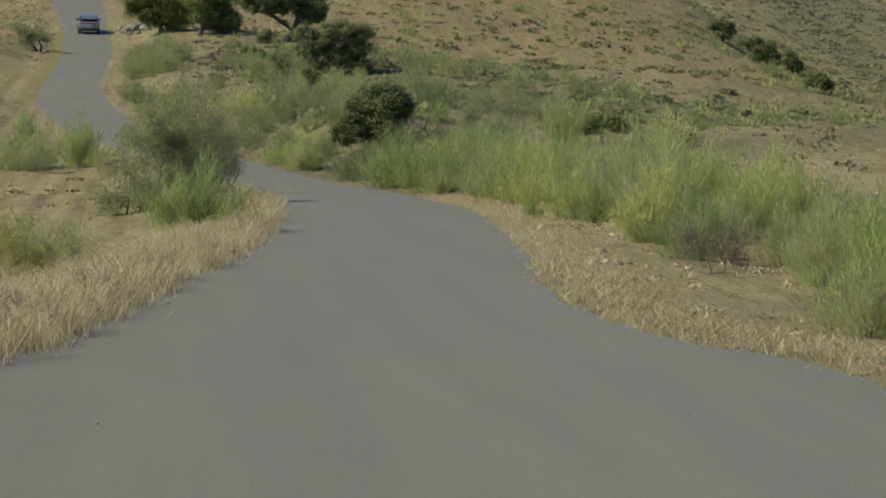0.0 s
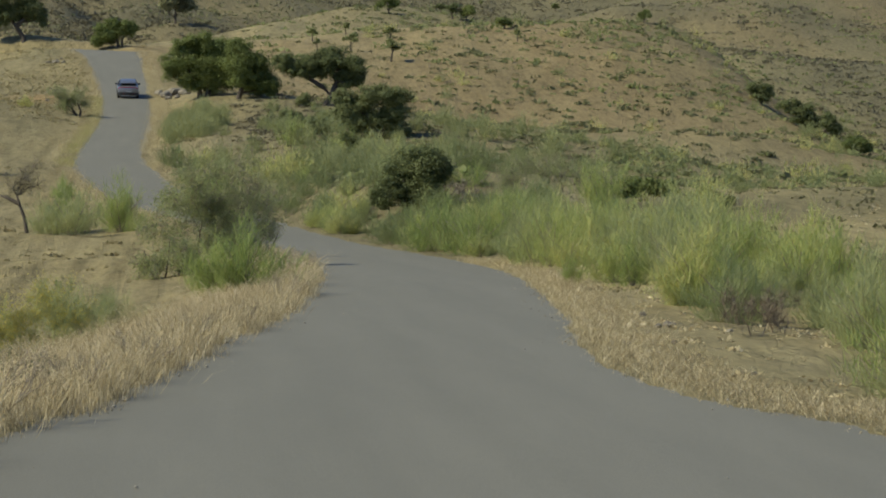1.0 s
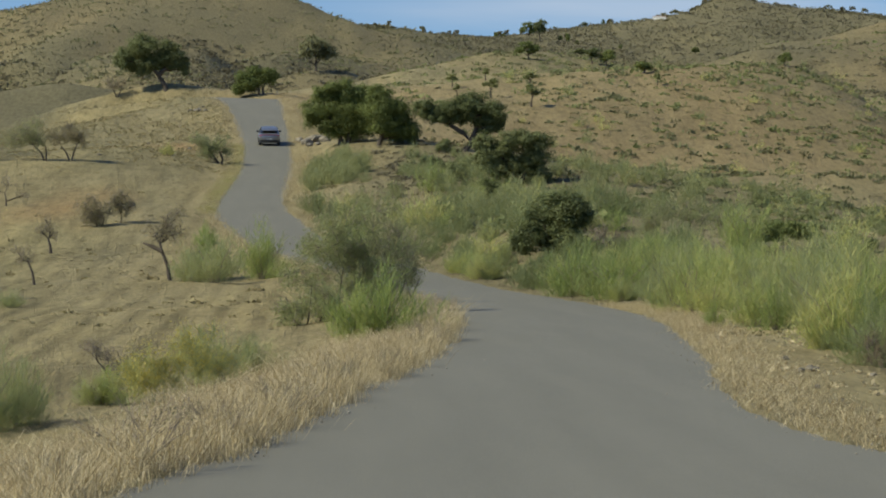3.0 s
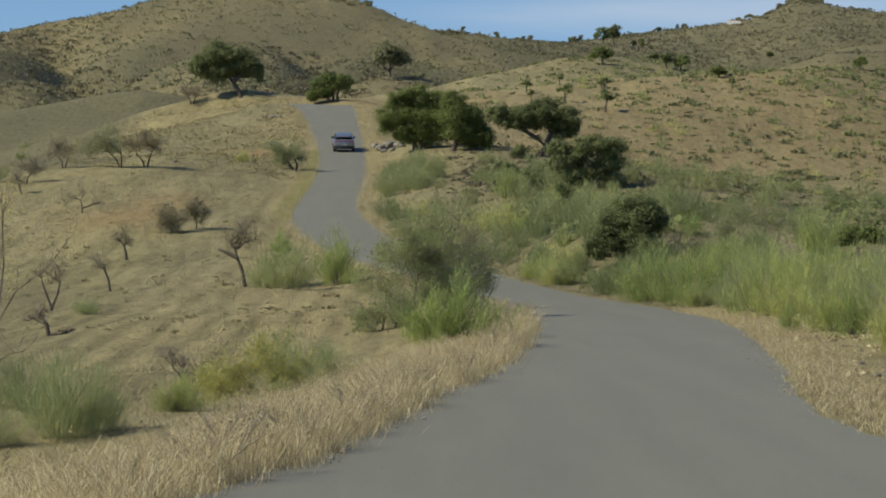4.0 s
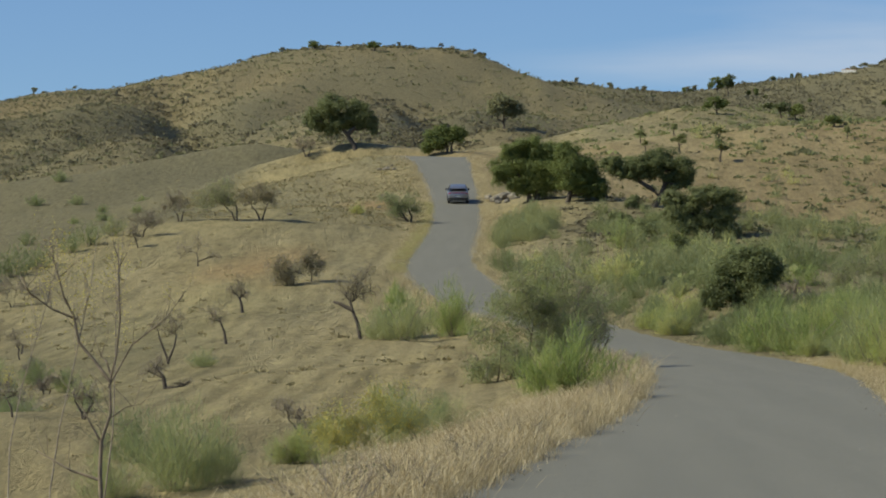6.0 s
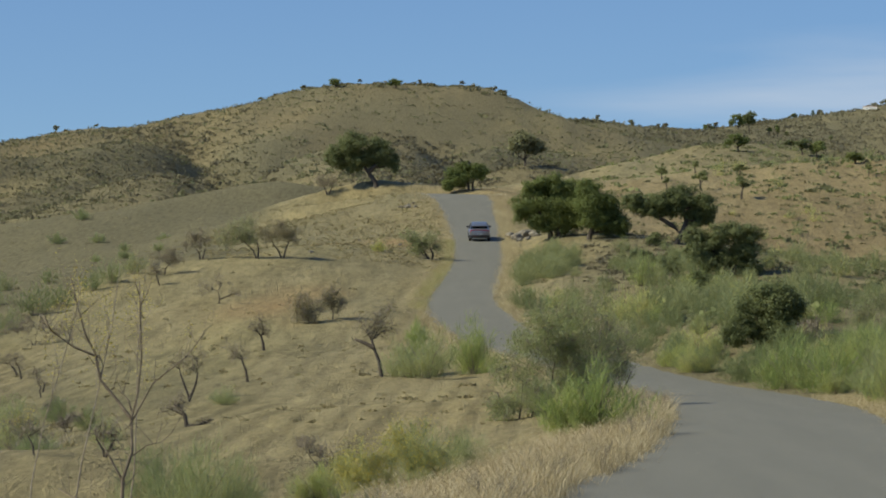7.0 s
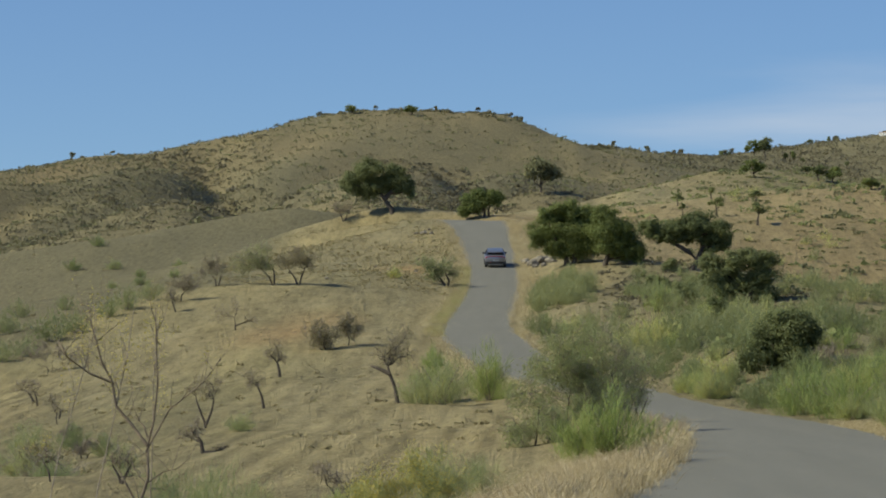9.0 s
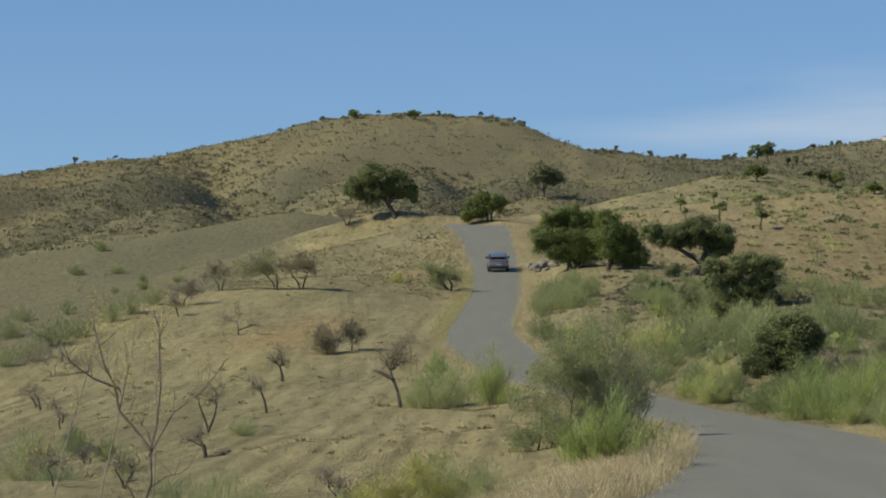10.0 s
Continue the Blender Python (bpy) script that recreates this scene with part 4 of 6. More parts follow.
# the almond trees and other small open trees on the slope
ALMOND, DRY_ALMOND = "small open almond tree with few dry leaves", "small grey leafless almond tree on bare ground"
for k, (label, x, y, lobes, stems, r, twigs, leaf, leaves) in enumerate([
        (ALMOND, -7.5, 138.2, [(-0.8, 2.4, 0.8, 0.75), (0.1, 2.9, 0.8, 0.75), (0.45, 2.3, 0.55, 0.6), (-0.2, 2.2, 0.7, 0.5)], [((0, -0.2), (-0.15, 0.7), (-0.4, 1.35), (-0.5, 1.75)), ((-0.4, 1.35), (-0.9, 1.6), (-1.3, 1.75))], 0.085, 900, ALMOND_LEAF, 1100),
        (DRY_ALMOND, -13.4, 134.5, [(-0.75, 1.5, 0.65, 0.5), (-0.3, 1.3, 0.5, 0.45)], [((0, -0.2), (-0.12, 0.55), (-0.3, 1.0))], 0.06, 600, ALMOND_LEAF, 250),
        (ALMOND, -15.3, 162.2, [(-0.5, 1.3, 0.5, 0.6), (0.0, 1.1, 0.5, 0.6), (-0.2, 1.7, 0.45, 0.4)], [((0, -0.2), (-0.05, 0.4), (-0.15, 0.8))], 0.085, 650, ALMOND_LEAF, 450),
        (ALMOND, -14.7, 123.8, [(-0.55, 1.75, 0.5, 0.45), (0.15, 1.9, 0.65, 0.5), (-0.1, 1.5, 0.6, 0.35)], [((-0.05, -0.2), (-0.15, 0.25), (-0.4, 0.9), (-0.5, 1.2)), ((-0.1, 0.1), (0.15, 0.7), (0.25, 1.2))], 0.05, 800, ALMOND_LEAF, 600),
        (DRY_ALMOND, -12.1, 100.7, [(-0.75, 0.75, 0.5, 0.45), (-0.3, 0.85, 0.5, 0.45), (0.6, 0.2, 0.4, 0.2)], [((0, -0.2), (-0.1, 0.4), (-0.3, 0.7)), ((0, 0.0), (0.4, 0.05), (0.8, 0.25))], 0.07, 800, ALMOND_LEAF, 150),
        (DRY_ALMOND, -22.2, 202.8, [(-0.9, 1.1, 0.7, 0.6), (0.1, 1.6, 0.6, 0.6), (0.9, 0.7, 0.7, 0.4)], [((0, -0.2), (0.0, 0.5), (-0.1, 0.9)), ((0, 0.3), (0.5, 0.5), (0.9, 0.7))], 0.075, 320, ALMOND_LEAF, 100),
        ("small open almond tree with yellowing leaves", -22.1, 229.0, [(-2.3, 1.7, 1.0, 0.8), (-1.3, 2.3, 1.1, 0.9), (-0.6, 1.6, 0.8, 0.8)], [((0, -0.2), (-0.3, 0.6), (-0.9, 1.2)), ((0.05, -0.2), (0.1, 0.7), (0.0, 1.2))], 0.1, 900, THORN_LEAF, 1500),
        (ALMOND, -20.2, 229.5, [(-0.9, 1.7, 0.8, 0.7), (0.1, 2.0, 1.0, 0.75), (0.7, 1.6, 0.6, 0.7)], [((0, -0.2), (-0.3, 0.6), (-0.7, 1.1)), ((0.05, -0.2), (0.25, 0.6), (0.5, 1.2))], 0.1, 900, ALMOND_LEAF, 1100),
        (DRY_ALMOND, -26.5, 228.8, [(-0.6, 1.2, 0.8, 0.7), (0.0, 1.5, 0.8, 0.6)], [((0, -0.2), (-0.1, 0.5), (-0.4, 0.9)), ((0.1, -0.2), (0.3, 0.6), (0.4, 0.9))], 0.09, 750, ALMOND_LEAF, 350),
        (DRY_ALMOND, -28.1, 219.2, [(0.1, 1.0, 0.9, 0.6), (0.8, 1.2, 0.8, 0.6)], [((0, -0.2), (0.1, 0.5), (0.5, 0.9))], 0.09, 700, ALMOND_LEAF, 350),
        (DRY_ALMOND, -27.6, 213.0, [(-0.3, 1.0, 0.6, 0.55)], [((0, -0.2), (-0.2, 0.5), (-0.3, 0.8))], 0.08, 350, ALMOND_LEAF, 100),
        ("small bare tree with a wide twiggy crown near the crest", -24.1, 332.0, [(-0.6, 1.2, 0.9, 0.9), (0.4, 1.3, 0.9, 0.9)], [((0, -0.2), (-0.2, 0.5), (-0.5, 1.0)), ((0.1, -0.2), (0.4, 0.6), (0.6, 1.1))], 0.1, 700, ALMOND_LEAF, 300),
        ("small brown half-dry shrub tree on the rusty soil", -14.3, 181.5, [(-0.6, 1.0, 0.8, 0.9), (0.1, 0.8, 0.8, 0.75)], [((0, -0.2), (-0.1, 0.3), (-0.3, 0.6)), ((0.2, -0.2), (0.4, 0.4), (0.4, 0.7))], 0.06, 900, ALMOND_LEAF, 1000),
        ("small brown half-dry shrub tree on the rusty soil", -13.0, 183.0, [(-0.2, 1.2, 0.75, 0.8), (0.3, 0.9, 0.6, 0.7)], [((0, -0.2), (0.05, 0.4), (-0.1, 0.8))], 0.06, 700, ALMOND_LEAF, 700),
        ("leaning almond tree with a few yellow-green leaves", -15.7, 94.9, [(-1.3, 0.75, 0.5, 0.45), (-0.8, 0.85, 0.4, 0.35)], [((0, -0.15), (-0.35, 0.3), (-0.7, 0.55))], 0.05, 600, BROOM_GOLD, 420),
        (DRY_ALMOND, -10.6, 61.6, [(-0.2, 0.5, 0.25, 0.25), (0.1, 0.55, 0.22, 0.22)], [((0, -0.15), (-0.05, 0.2), (-0.15, 0.4))], 0.022, 350, ALMOND_LEAF, 60),
        (DRY_ALMOND, -9.3, 62.8, [(-0.2, 0.55, 0.3, 0.35), (0.15, 0.6, 0.3, 0.35), (0.25, 0.25, 0.25, 0.2)], [((0, -0.15), (-0.05, 0.15), (-0.2, 0.4)), ((0, 0), (0.15, 0.3))], 0.03, 500, ALMOND_LEAF, 60),
        (DRY_ALMOND, -23.4, 137.8, [(-0.1, 0.7, 0.35, 0.4)], [((0, -0.15), (-0.1, 0.3), (-0.05, 0.5))], 0.035, 300, ALMOND_LEAF, 100),
        (DRY_ALMOND, -28.6, 161.2, [(-0.9, 0.8, 0.6, 0.5), (-0.3, 1.0, 0.6, 0.5)], [((0, -0.2), (-0.3, 0.4), (-0.6, 0.7))], 0.06, 500, ALMOND_LEAF, 200),
        (DRY_ALMOND, -27.9, 158.0, [(-0.3, 0.9, 0.6, 0.5)], [((0, -0.2), (-0.1, 0.4), (-0.2, 0.7))], 0.05, 400, ALMOND_LEAF, 200),
        (DRY_ALMOND, -24.2, 142.7, [(-0.3, 0.9, 0.5, 0.4)], [((0, -0.2), (0.1, 0.4), (-0.2, 0.7))], 0.045, 350, ALMOND_LEAF, 150)]):
    if y < 170:
        open_tree("almond_tree", label, "tree", "almond trees on the slope", x, y, lobes, stems, 100 + k, r, twigs, 0.011, leaf, leaves * 2, 0.045)
    else:
        wider = [(a * 1.05, b * 1.08, c * 1.15, d * 1.2) for a, b, c, d in lobes]
        open_tree("almond_tree", label, "tree", "almond trees on the slope", x, y, wider, stems, 100 + k, r * 0.62, int(twigs * 1.8), 0.017, leaf, leaves * 4, 0.075)
open_tree("almond_tree", "small grey-green olive-like tree beside the lane", "tree", "almond trees on the slope", -9.1, 241.5, [(-1.5, 1.7, 1.1, 0.9), (-0.2, 1.55, 1.0, 0.85), (-1.1, 0.95, 1.0, 0.6), (0.55, 1.1, 0.55, 0.55)],
          [((0, -0.2), (-0.3, 0.3), (-0.7, 0.9)), ((0.05, -0.2), (0.2, 0.4), (-0.05, 1.0))], 130, 0.09, 900, 0.024, BROOM_GREY, 4200, 0.1)


def sapling():
    """The tall thin bare tree that stands below the verge: two crooked stems and long side shoots."""
    rnd, rng = random.Random(12), np.random.default_rng(12)
    verts, faces, tips = [], [], []
    x, y = -6.36, 45.0
    lines = [(((0.0, -0.4), (-0.04, 0.6), (-0.02, 1.1), (0.08, 1.5), (0.12, 2.0)), 0.044), (((0.12, 2.0), (-0.17, 2.3), (-0.36, 2.6), (-0.5, 3.0), (-0.58, 3.3), (-0.76, 3.75), (-0.85, 4.2)), 0.028),
             (((0.12, 2.0), (0.17, 2.4), (0.21, 2.95), (0.2, 3.6), (0.24, 4.1)), 0.02), (((0.1, 1.9), (0.45, 2.55), (0.9, 2.95), (1.25, 3.3)), 0.017), (((0.1, 2.1), (0.0, 2.3), (-0.12, 2.45)), 0.02),
             (((-0.45, 2.95), (-0.8, 3.1), (-1.1, 3.35), (-1.3, 3.6)), 0.022), (((-0.04, 0.5), (-0.5, 0.65), (-1.05, 0.95)), 0.026), (((0.05, 1.4), (0.3, 1.6), (0.55, 1.65)), 0.012), (((-0.02, 1.0), (-0.3, 1.5), (-0.4, 1.7)), 0.02)]
    for line, r in lines:
        pts = [Vector((a + 0.035 * math.sin(9 * b), 0.05 * math.sin(3 * b), b + 0.45 * (b > 0))) for a, b in line]
        tube(verts, faces, pts, [r * (1 - 0.6 * k / (len(pts) - 1)) for k in range(len(pts))], 6)
        for k in range(2, len(pts)):
            if r < 0.05:
                for _ in range(3):
                    limb(verts, faces, tips, pts[k - 1].lerp(pts[k], rnd.random()), Vector((rnd.uniform(-0.9, 0.9), rnd.uniform(-0.5, 0.5), 0.8)).normalized(), rnd.uniform(0.25, 0.55), 0.007, 1, rnd, 2, -0.2, 0.5, 4, 0.6)
    root = thing("bare_tree", "tall thin bare tree with two crooked stems", "tree", "bare trees", x, y, at_ground(x, y))
    mesh_object("trunk", verts, faces, STEM, root, True)
    ends = np.array([tuple(q) for q in tips if q.z > 3.2])
    v, q = leaf_quads(np.repeat(ends, 2, 0) + rng.normal(0, 0.05, (len(ends) * 2, 3)), rng.uniform(0.015, 0.035, len(ends) * 2), rng)
    new("crown", quick_mesh("crown", v, q, np.zeros((0, 3), int), BROOM_GOLD)).parent = root


sapling()


def shoot(x, y, h, seed):
    """A tall wispy shoot with a plume of yellow-green leaves at its top."""
    rnd, rng = random.Random(seed), np.random.default_rng(seed)
    verts, faces, tips = [], [], []
    pts = [Vector((0.16 * math.sin(k * 0.9 + seed) + 0.02 * k * k, 0.1 * math.cos(k + seed), h * k / 5 - 0.2)) for k in range(6)]
    tube(verts, faces, pts, [0.016, 0.014, 0.012, 0.009, 0.007, 0.004], 5)
    for k in range(9):
        at = pts[3].lerp(pts[5], rnd.uniform(0, 1))
        limb(verts, faces, tips, at, Vector((rnd.uniform(-0.3, 0.3), rnd.uniform(-0.3, 0.3), 1)).normalized(), rnd.uniform(0.35, 0.6), 0.006, 0, rnd)
    root = thing("young_tree", "tall wispy young tree with a plume of yellow-green leaves", "tree", "young trees", x, y, at_ground(x, y))
    mesh_object("trunk", verts, faces, TWIG, root, True)
    t = np.array([tuple(q) for q in tips])
    v, q = leaf_quads(np.repeat(t, 16, 0) + rng.normal(0, 0.09, (len(t) * 16, 3)), rng.uniform(0.02, 0.045, len(t) * 16), rng)
    new("crown", quick_mesh("crown", v, q, np.zeros((0, 3), int), BROOM_GOLD)).parent = root


shoot(-7.55, 44.0, 4.55, 3)
shoot(-7.05, 45.0, 5.1, 4)
shoot(-6.6, 46.0, 4.5, 6)

# ---- bushes ----
GREEN = [broom_meshes(s, BROOM, 3800, 1.05, 0.0074, 30) for s in (1, 2, 3)]
MID_GREEN = [broom_meshes(s, BROOM, 3000, 1.05, 0.0066, 18) for s in (21, 22, 23)]
MID_GREY = [broom_meshes(s, BROOM_GREY, 3000, 1.05, 0.0066, 18) for s in (24, 25)]
DOT_GREEN = [broom_meshes(s, BROOM, 260, 1.2, 0.036, 3) for s in (26, 27)]
DOT_GREY = [broom_meshes(s, BROOM_SHADED, 260, 1.2, 0.036, 3) for s in (28, 29)]
GREY = [broom_meshes(s, BROOM_GREY, 4000, 1.05, 0.0062, 30) for s in (4, 5)]
FAR_GREEN = [broom_meshes(s, BROOM, 1100, 1.15, 0.0135, 8) for s in (14, 15)]
FAR_GREY = [broom_meshes(s, BROOM_SHADED, 1100, 1.15, 0.0135, 8) for s in (16, 17)]
FINE = broom_meshes(9, BROOM_GREY, 5200, 0.95, 0.0036, 16)
DRY = twig_meshes(51, ALMOND_LEAF, 0.4, 4, 1.2, 0.9, 0.06, 4, 0.018)
for x, y, h, k, wide in [(1.2, 67.2, 1.75, 0, 1.1), (0.5, 66.8, 1.3, 1, 1.0), (-3.2, 138.0, 2.7, 0, 0.72), (-5.9, 140.5, 2.5, 2, 0.75), (-7.4, 172.8, 1.2, 1, 1.0), (-13.2, 239.2, 1.0, 0, 1.1), (-4.4, 58.0, 0.75, 1, 1.3)]:
    plant("broom_bush", GREEN[k], "green broom bush with fine upright rods", "bush", "broom bushes", x, y, h, x * 40 + y * 11, wide)
for x, y, h, wide in [(-5.3, 134.0, 2.4, 1.1), (-6.3, 135.0, 1.5, 1.1), (-12.8, 118.4, 0.8, 1.4)]:
    plant("broom_bush", MID_GREY[0], "grey-green broom bush spreading from a bare foot", "bush", "broom bushes", x, y, h, x * 40, wide)
for x, y, h, wide in [(-6.0, 51.5, 1.55, 1.05), (-5.5, 52.3, 1.2, 1.0), (-2.3, 62.8, 1.15, 1.3), (-1.6, 63.6, 0.9, 1.2), (-4.64, 58.0, 0.7, 1.2), (-7.0, 50.5, 0.9, 1.1), (-7.4, 57, 1.1, 1.2)]:
    plant("broom_bush", FINE, "feathery grey-green broom bush behind the straw verge", "bush", "broom bushes", x, y, h, x * 70, wide)
for x, y, h in [(-59.9, 363.2, 1.5), (-54.4, 361.2, 1.3), (-60.7, 388.2, 1.6), (-46.3, 360.5, 1.1), (-40.2, 283.8, 1.0), (-43.3, 285.8, 0.8), (-47.5, 335.0, 1.0), (-39.0, 300.0, 0.9)]:
    plant("broom_bush", GREY[0], "grey-green broom bush on bare ground", "bush", "broom bushes", x, y, h, x * 40, 1.25)
for x, y, lobes, gold, seed in [(-2.8, 49.6, [(-0.35, 0.75, 0.4, 0.5), (0.1, 1.05, 0.45, 0.42), (0.0, 0.6, 0.5, 0.4)], 4200, 201), (-2.3, 50.3, [(0.0, 0.9, 0.45, 0.5), (0.4, 0.7, 0.4, 0.4)], 2200, 202), (-3.3, 50.8, [(0.0, 0.6, 0.4, 0.4)], 1300, 203)]:
    open_tree("broom_bush", "yellowing twiggy broom bush behind the grass verge", "bush", "broom bushes", x, y, lobes, [((-0.1, -0.1), (-0.2, 0.4)), ((0.05, -0.1), (0.0, 0.5)), ((0.15, -0.1), (0.3, 0.4))], seed, 0.014, 2200, 0.006, BROOM_GOLD, gold, 0.03, BROOM_GREY, 0.9)
for x, y, lobes, leaf, leaves, seed in [
        (0.1, 92.6, [(-0.8, 1.2, 0.9, 1.0), (0.2, 2.9, 1.3, 0.65), (0.7, 1.6, 1.2, 0.9), (-0.5, 2.3, 1.0, 0.8), (0.2, 0.5, 1.3, 0.6)], THORN_LEAF, 20000, 211),
        (1.5, 93.2, [(0.1, 2.4, 1.2, 0.8), (-0.5, 1.5, 1.0, 0.8), (0.8, 1.7, 0.9, 0.8), (0.1, 0.6, 1.1, 0.7)], THORN_LEAF, 8000, 212),
        (-0.8, 90.5, [(-0.2, 0.2, 0.8, 0.5), (0.6, 0.45, 0.8, 0.7)], THORN_LEAF, 9000, 213),
        (2.3, 104.0, [(-0.5, 1.6, 0.9, 0.7), (0.2, 2.0, 0.9, 0.6), (0.3, 1.0, 0.8, 0.7), (-1.2, 1.0, 0.8, 0.8)], THORN_LEAF, 6500, 215),
        (0.7, 98.0, [(-0.6, 2.0, 1.0, 0.8), (0.5, 1.6, 1.0, 0.9), (0.1, 0.8, 1.0, 0.7)], THORN_LEAF, 12000, 216),
        (15.1, 125.8, [(-1.4, 1.5, 0.75, 0.6), (-0.5, 1.75, 0.85, 0.6), (0.7, 1.5, 0.95, 0.6), (1.9, 1.2, 0.7, 0.55), (-1.9, 1.0, 0.6, 0.6)], THORN_LEAF, 8000, 214)]:
    open_tree("thorn_bush", "tangled grey-green thorn bush with grey twigs near the bend", "bush", "thorn bushes", x, y, lobes, [((-0.3, -0.3), (-0.4, 0.2), (-0.6, 0.8)), ((0, -0.3), (0.1, 0.2), (0.2, 1.2)), ((0.3, -0.3), (0.5, 0.2), (0.8, 0.9))], seed, 0.028, 2100, 0.009, leaf, leaves, 0.052, None, 0.5)
for x, y, lobes, seed in [(-4.75, 64.0, [(-0.3, 0.55, 0.45, 0.38), (0.15, 0.4, 0.35, 0.3)], 221), (-32.3, 187.0, [(-1.2, 1.2, 1.1, 0.7), (0.3, 1.4, 1.2, 0.8), (1.6, 1.1, 1.0, 0.7)], 222), (-17.1, 106.1, [(0.0, 0.35, 0.5, 0.32), (0.7, 0.45, 0.5, 0.35)], 223),
                          (8.9, 46.3, [(-0.3, 0.45, 0.35, 0.4), (0.25, 0.4, 0.4, 0.35)], 224), (9.6, 48.0, [(0, 0.4, 0.4, 0.35)], 225), (17.0, 123.0, [(0, 0.8, 0.7, 0.6), (0.8, 0.6, 0.5, 0.4)], 226), (11.6, 131.0, [(0.3, 0.9, 0.7, 0.6), (1.0, 0.7, 0.6, 0.5)], 227), (-20.0, 121.0, [(0, 0.5, 0.6, 0.4)], 228)]:
    open_tree("thorn_bush", "leafless dark grey thorn bush on bare ground", "bush", "thorn bushes", x, y, lobes, [((0, -0.2), (-0.1, 0.15), (-0.2, 0.3)), ((0.05, -0.2), (0.2, 0.2))], seed, 0.012 if y < 60 else 0.03, 1300, 0.007 if y < 90 else 0.02, ALMOND_LEAF, 80, 0.03, STEM if y < 60 else None)

# low scrub where the slope falls away from the lane
for i, (x, y, h) in enumerate([(-12.4, 72.0, 0.9), (-13.5, 78.5, 1.2), (-11.8, 80.5, 0.7), (-14.6, 84.0, 1.1), (-15.6, 90.5, 1.3), (-13.9, 93.5, 0.8), (-17.4, 96.5, 1.4), (-18.6, 103.0, 1.2), (-16.2, 106.0, 0.9), (-20.1, 111.5, 1.5), (-12.9, 65.5, 0.8), (-19.4, 118.0, 1.1)]):
    if i % 3 == 1:
        plant("thorn_bush", DRY, "leafless dark grey thorn bush on bare ground", "bush", "thorn bushes", x, y, h, i * 51, 1.2)
    else:
        plant("broom_bush", FINE if i % 3 else MID_GREY[i % 2], "low dull grey-green broom bush on the dry slope", "bush", "broom bushes", x, y, h, i * 77, 1.2)

HEDGE = [(-39.7, 211.1, 1.8), (-35.5, 196.2, 1.5), (-35.1, 203.6, 2.2), (-33.8, 206.5, 1.8), (-32.4, 212.8, 1.6), (-41.3, 225.6, 1.5), (-36.7, 194.4, 1.5), (-31.6, 216.2, 1.9), (-30.7, 221.3, 1.7), (-37.5, 223.7, 1.3)]
for x, y, h in HEDGE:
    plant("broom_bush", FAR_GREY[1], "dull green bush at the foot of the bare field", "bush", "broom bushes", x, y, h, x * 31, 1.15)
for x, y, h in [(-1.85, 30.3, 0.95), (-1.3, 33.4, 0.7), (-0.65, 38.2, 0.75), (0.1, 44.8, 0.7), (0.9, 50.2, 0.65), (2.0, 62.5, 0.8), (2.6, 74.3, 1.1), (-2.5, 26.5, 0.6), (3.1, 82.5, 0.9)]:
    plant("dry_weed", DRY, "dry brown weed standing in the straw verge", "weed", "dry weeds", x, y, h, y * 71, 0.9)

# brooms along the outer side of the bend and over the lower slope
rnd = random.Random(5)


def scatter_brooms(count, box, keep, heights, kinds, label):
    made, tries = 0, 0
    while made < count and tries < 20000:
        tries += 1
        x, y = rnd.uniform(box[0], box[1]), rnd.uniform(box[2], box[3])
        d, _, hw, side = road_at(np.array([x]), np.array([y]))
        if not keep(x, y, float(d[0] - hw[0]), float(side[0])):
            continue
        k = rnd.choice(kinds)
        plant("broom_bush", k, label, "bush", "broom bushes", x, y, rnd.uniform(*heights), rnd.uniform(0, 360), rnd.uniform(0.85, 1.15))
        made += 1


scatter_brooms(52, (6, 24, 68, 114), lambda x, y, e, s: s > 0 and (1.9 if y < 72 else 0.9) < e < 8 + rnd.uniform(-1, 1), (0.7, 2.3), MID_GREEN + MID_GREY, "green broom bush in the thicket along the lane")
scatter_brooms(32, (6, 24, 42, 68), lambda x, y, e, s: s > 0 and (3.0 if y < 58 else 1.9) < e < 9 + rnd.uniform(-1, 1), (0.7, 1.9), GREEN + GREY, "green broom bush in the thicket along the lane")
scatter_brooms(20, (8, 16, 28, 58), lambda x, y, e, s: s > 0 and 1.8 + (y > 40) * 0.8 < e < 6.5, (0.8, 1.45), GREEN + GREY, "green broom bush in the thicket along the lane")
scatter_brooms(48, (0, 14, 96, 138), lambda x, y, e, s: s > 0 and 0.9 < e < 5 and not (x > 7.5 and y > 120), (0.8, 1.4), MID_GREEN + MID_GREY, "grey-green broom bush on the outer side of the bend")
scatter_brooms(24, (4, 15, 118, 144), lambda x, y, e, s: s > 0 and 2.0 < e < 8 and not (8 < x < 13 and y < 136), (0.8, 1.4), MID_GREY, "grey-green broom bush on the bank above the bend")
scatter_brooms(48, (-4, 18, 136, 200), lambda x, y, e, s: s > 0 and 1.0 < e < 13, (1.1, 2.2), FAR_GREY + FAR_GREY + FAR_GREY + FAR_GREEN, "grey-green broom bush on the slope above the lane")


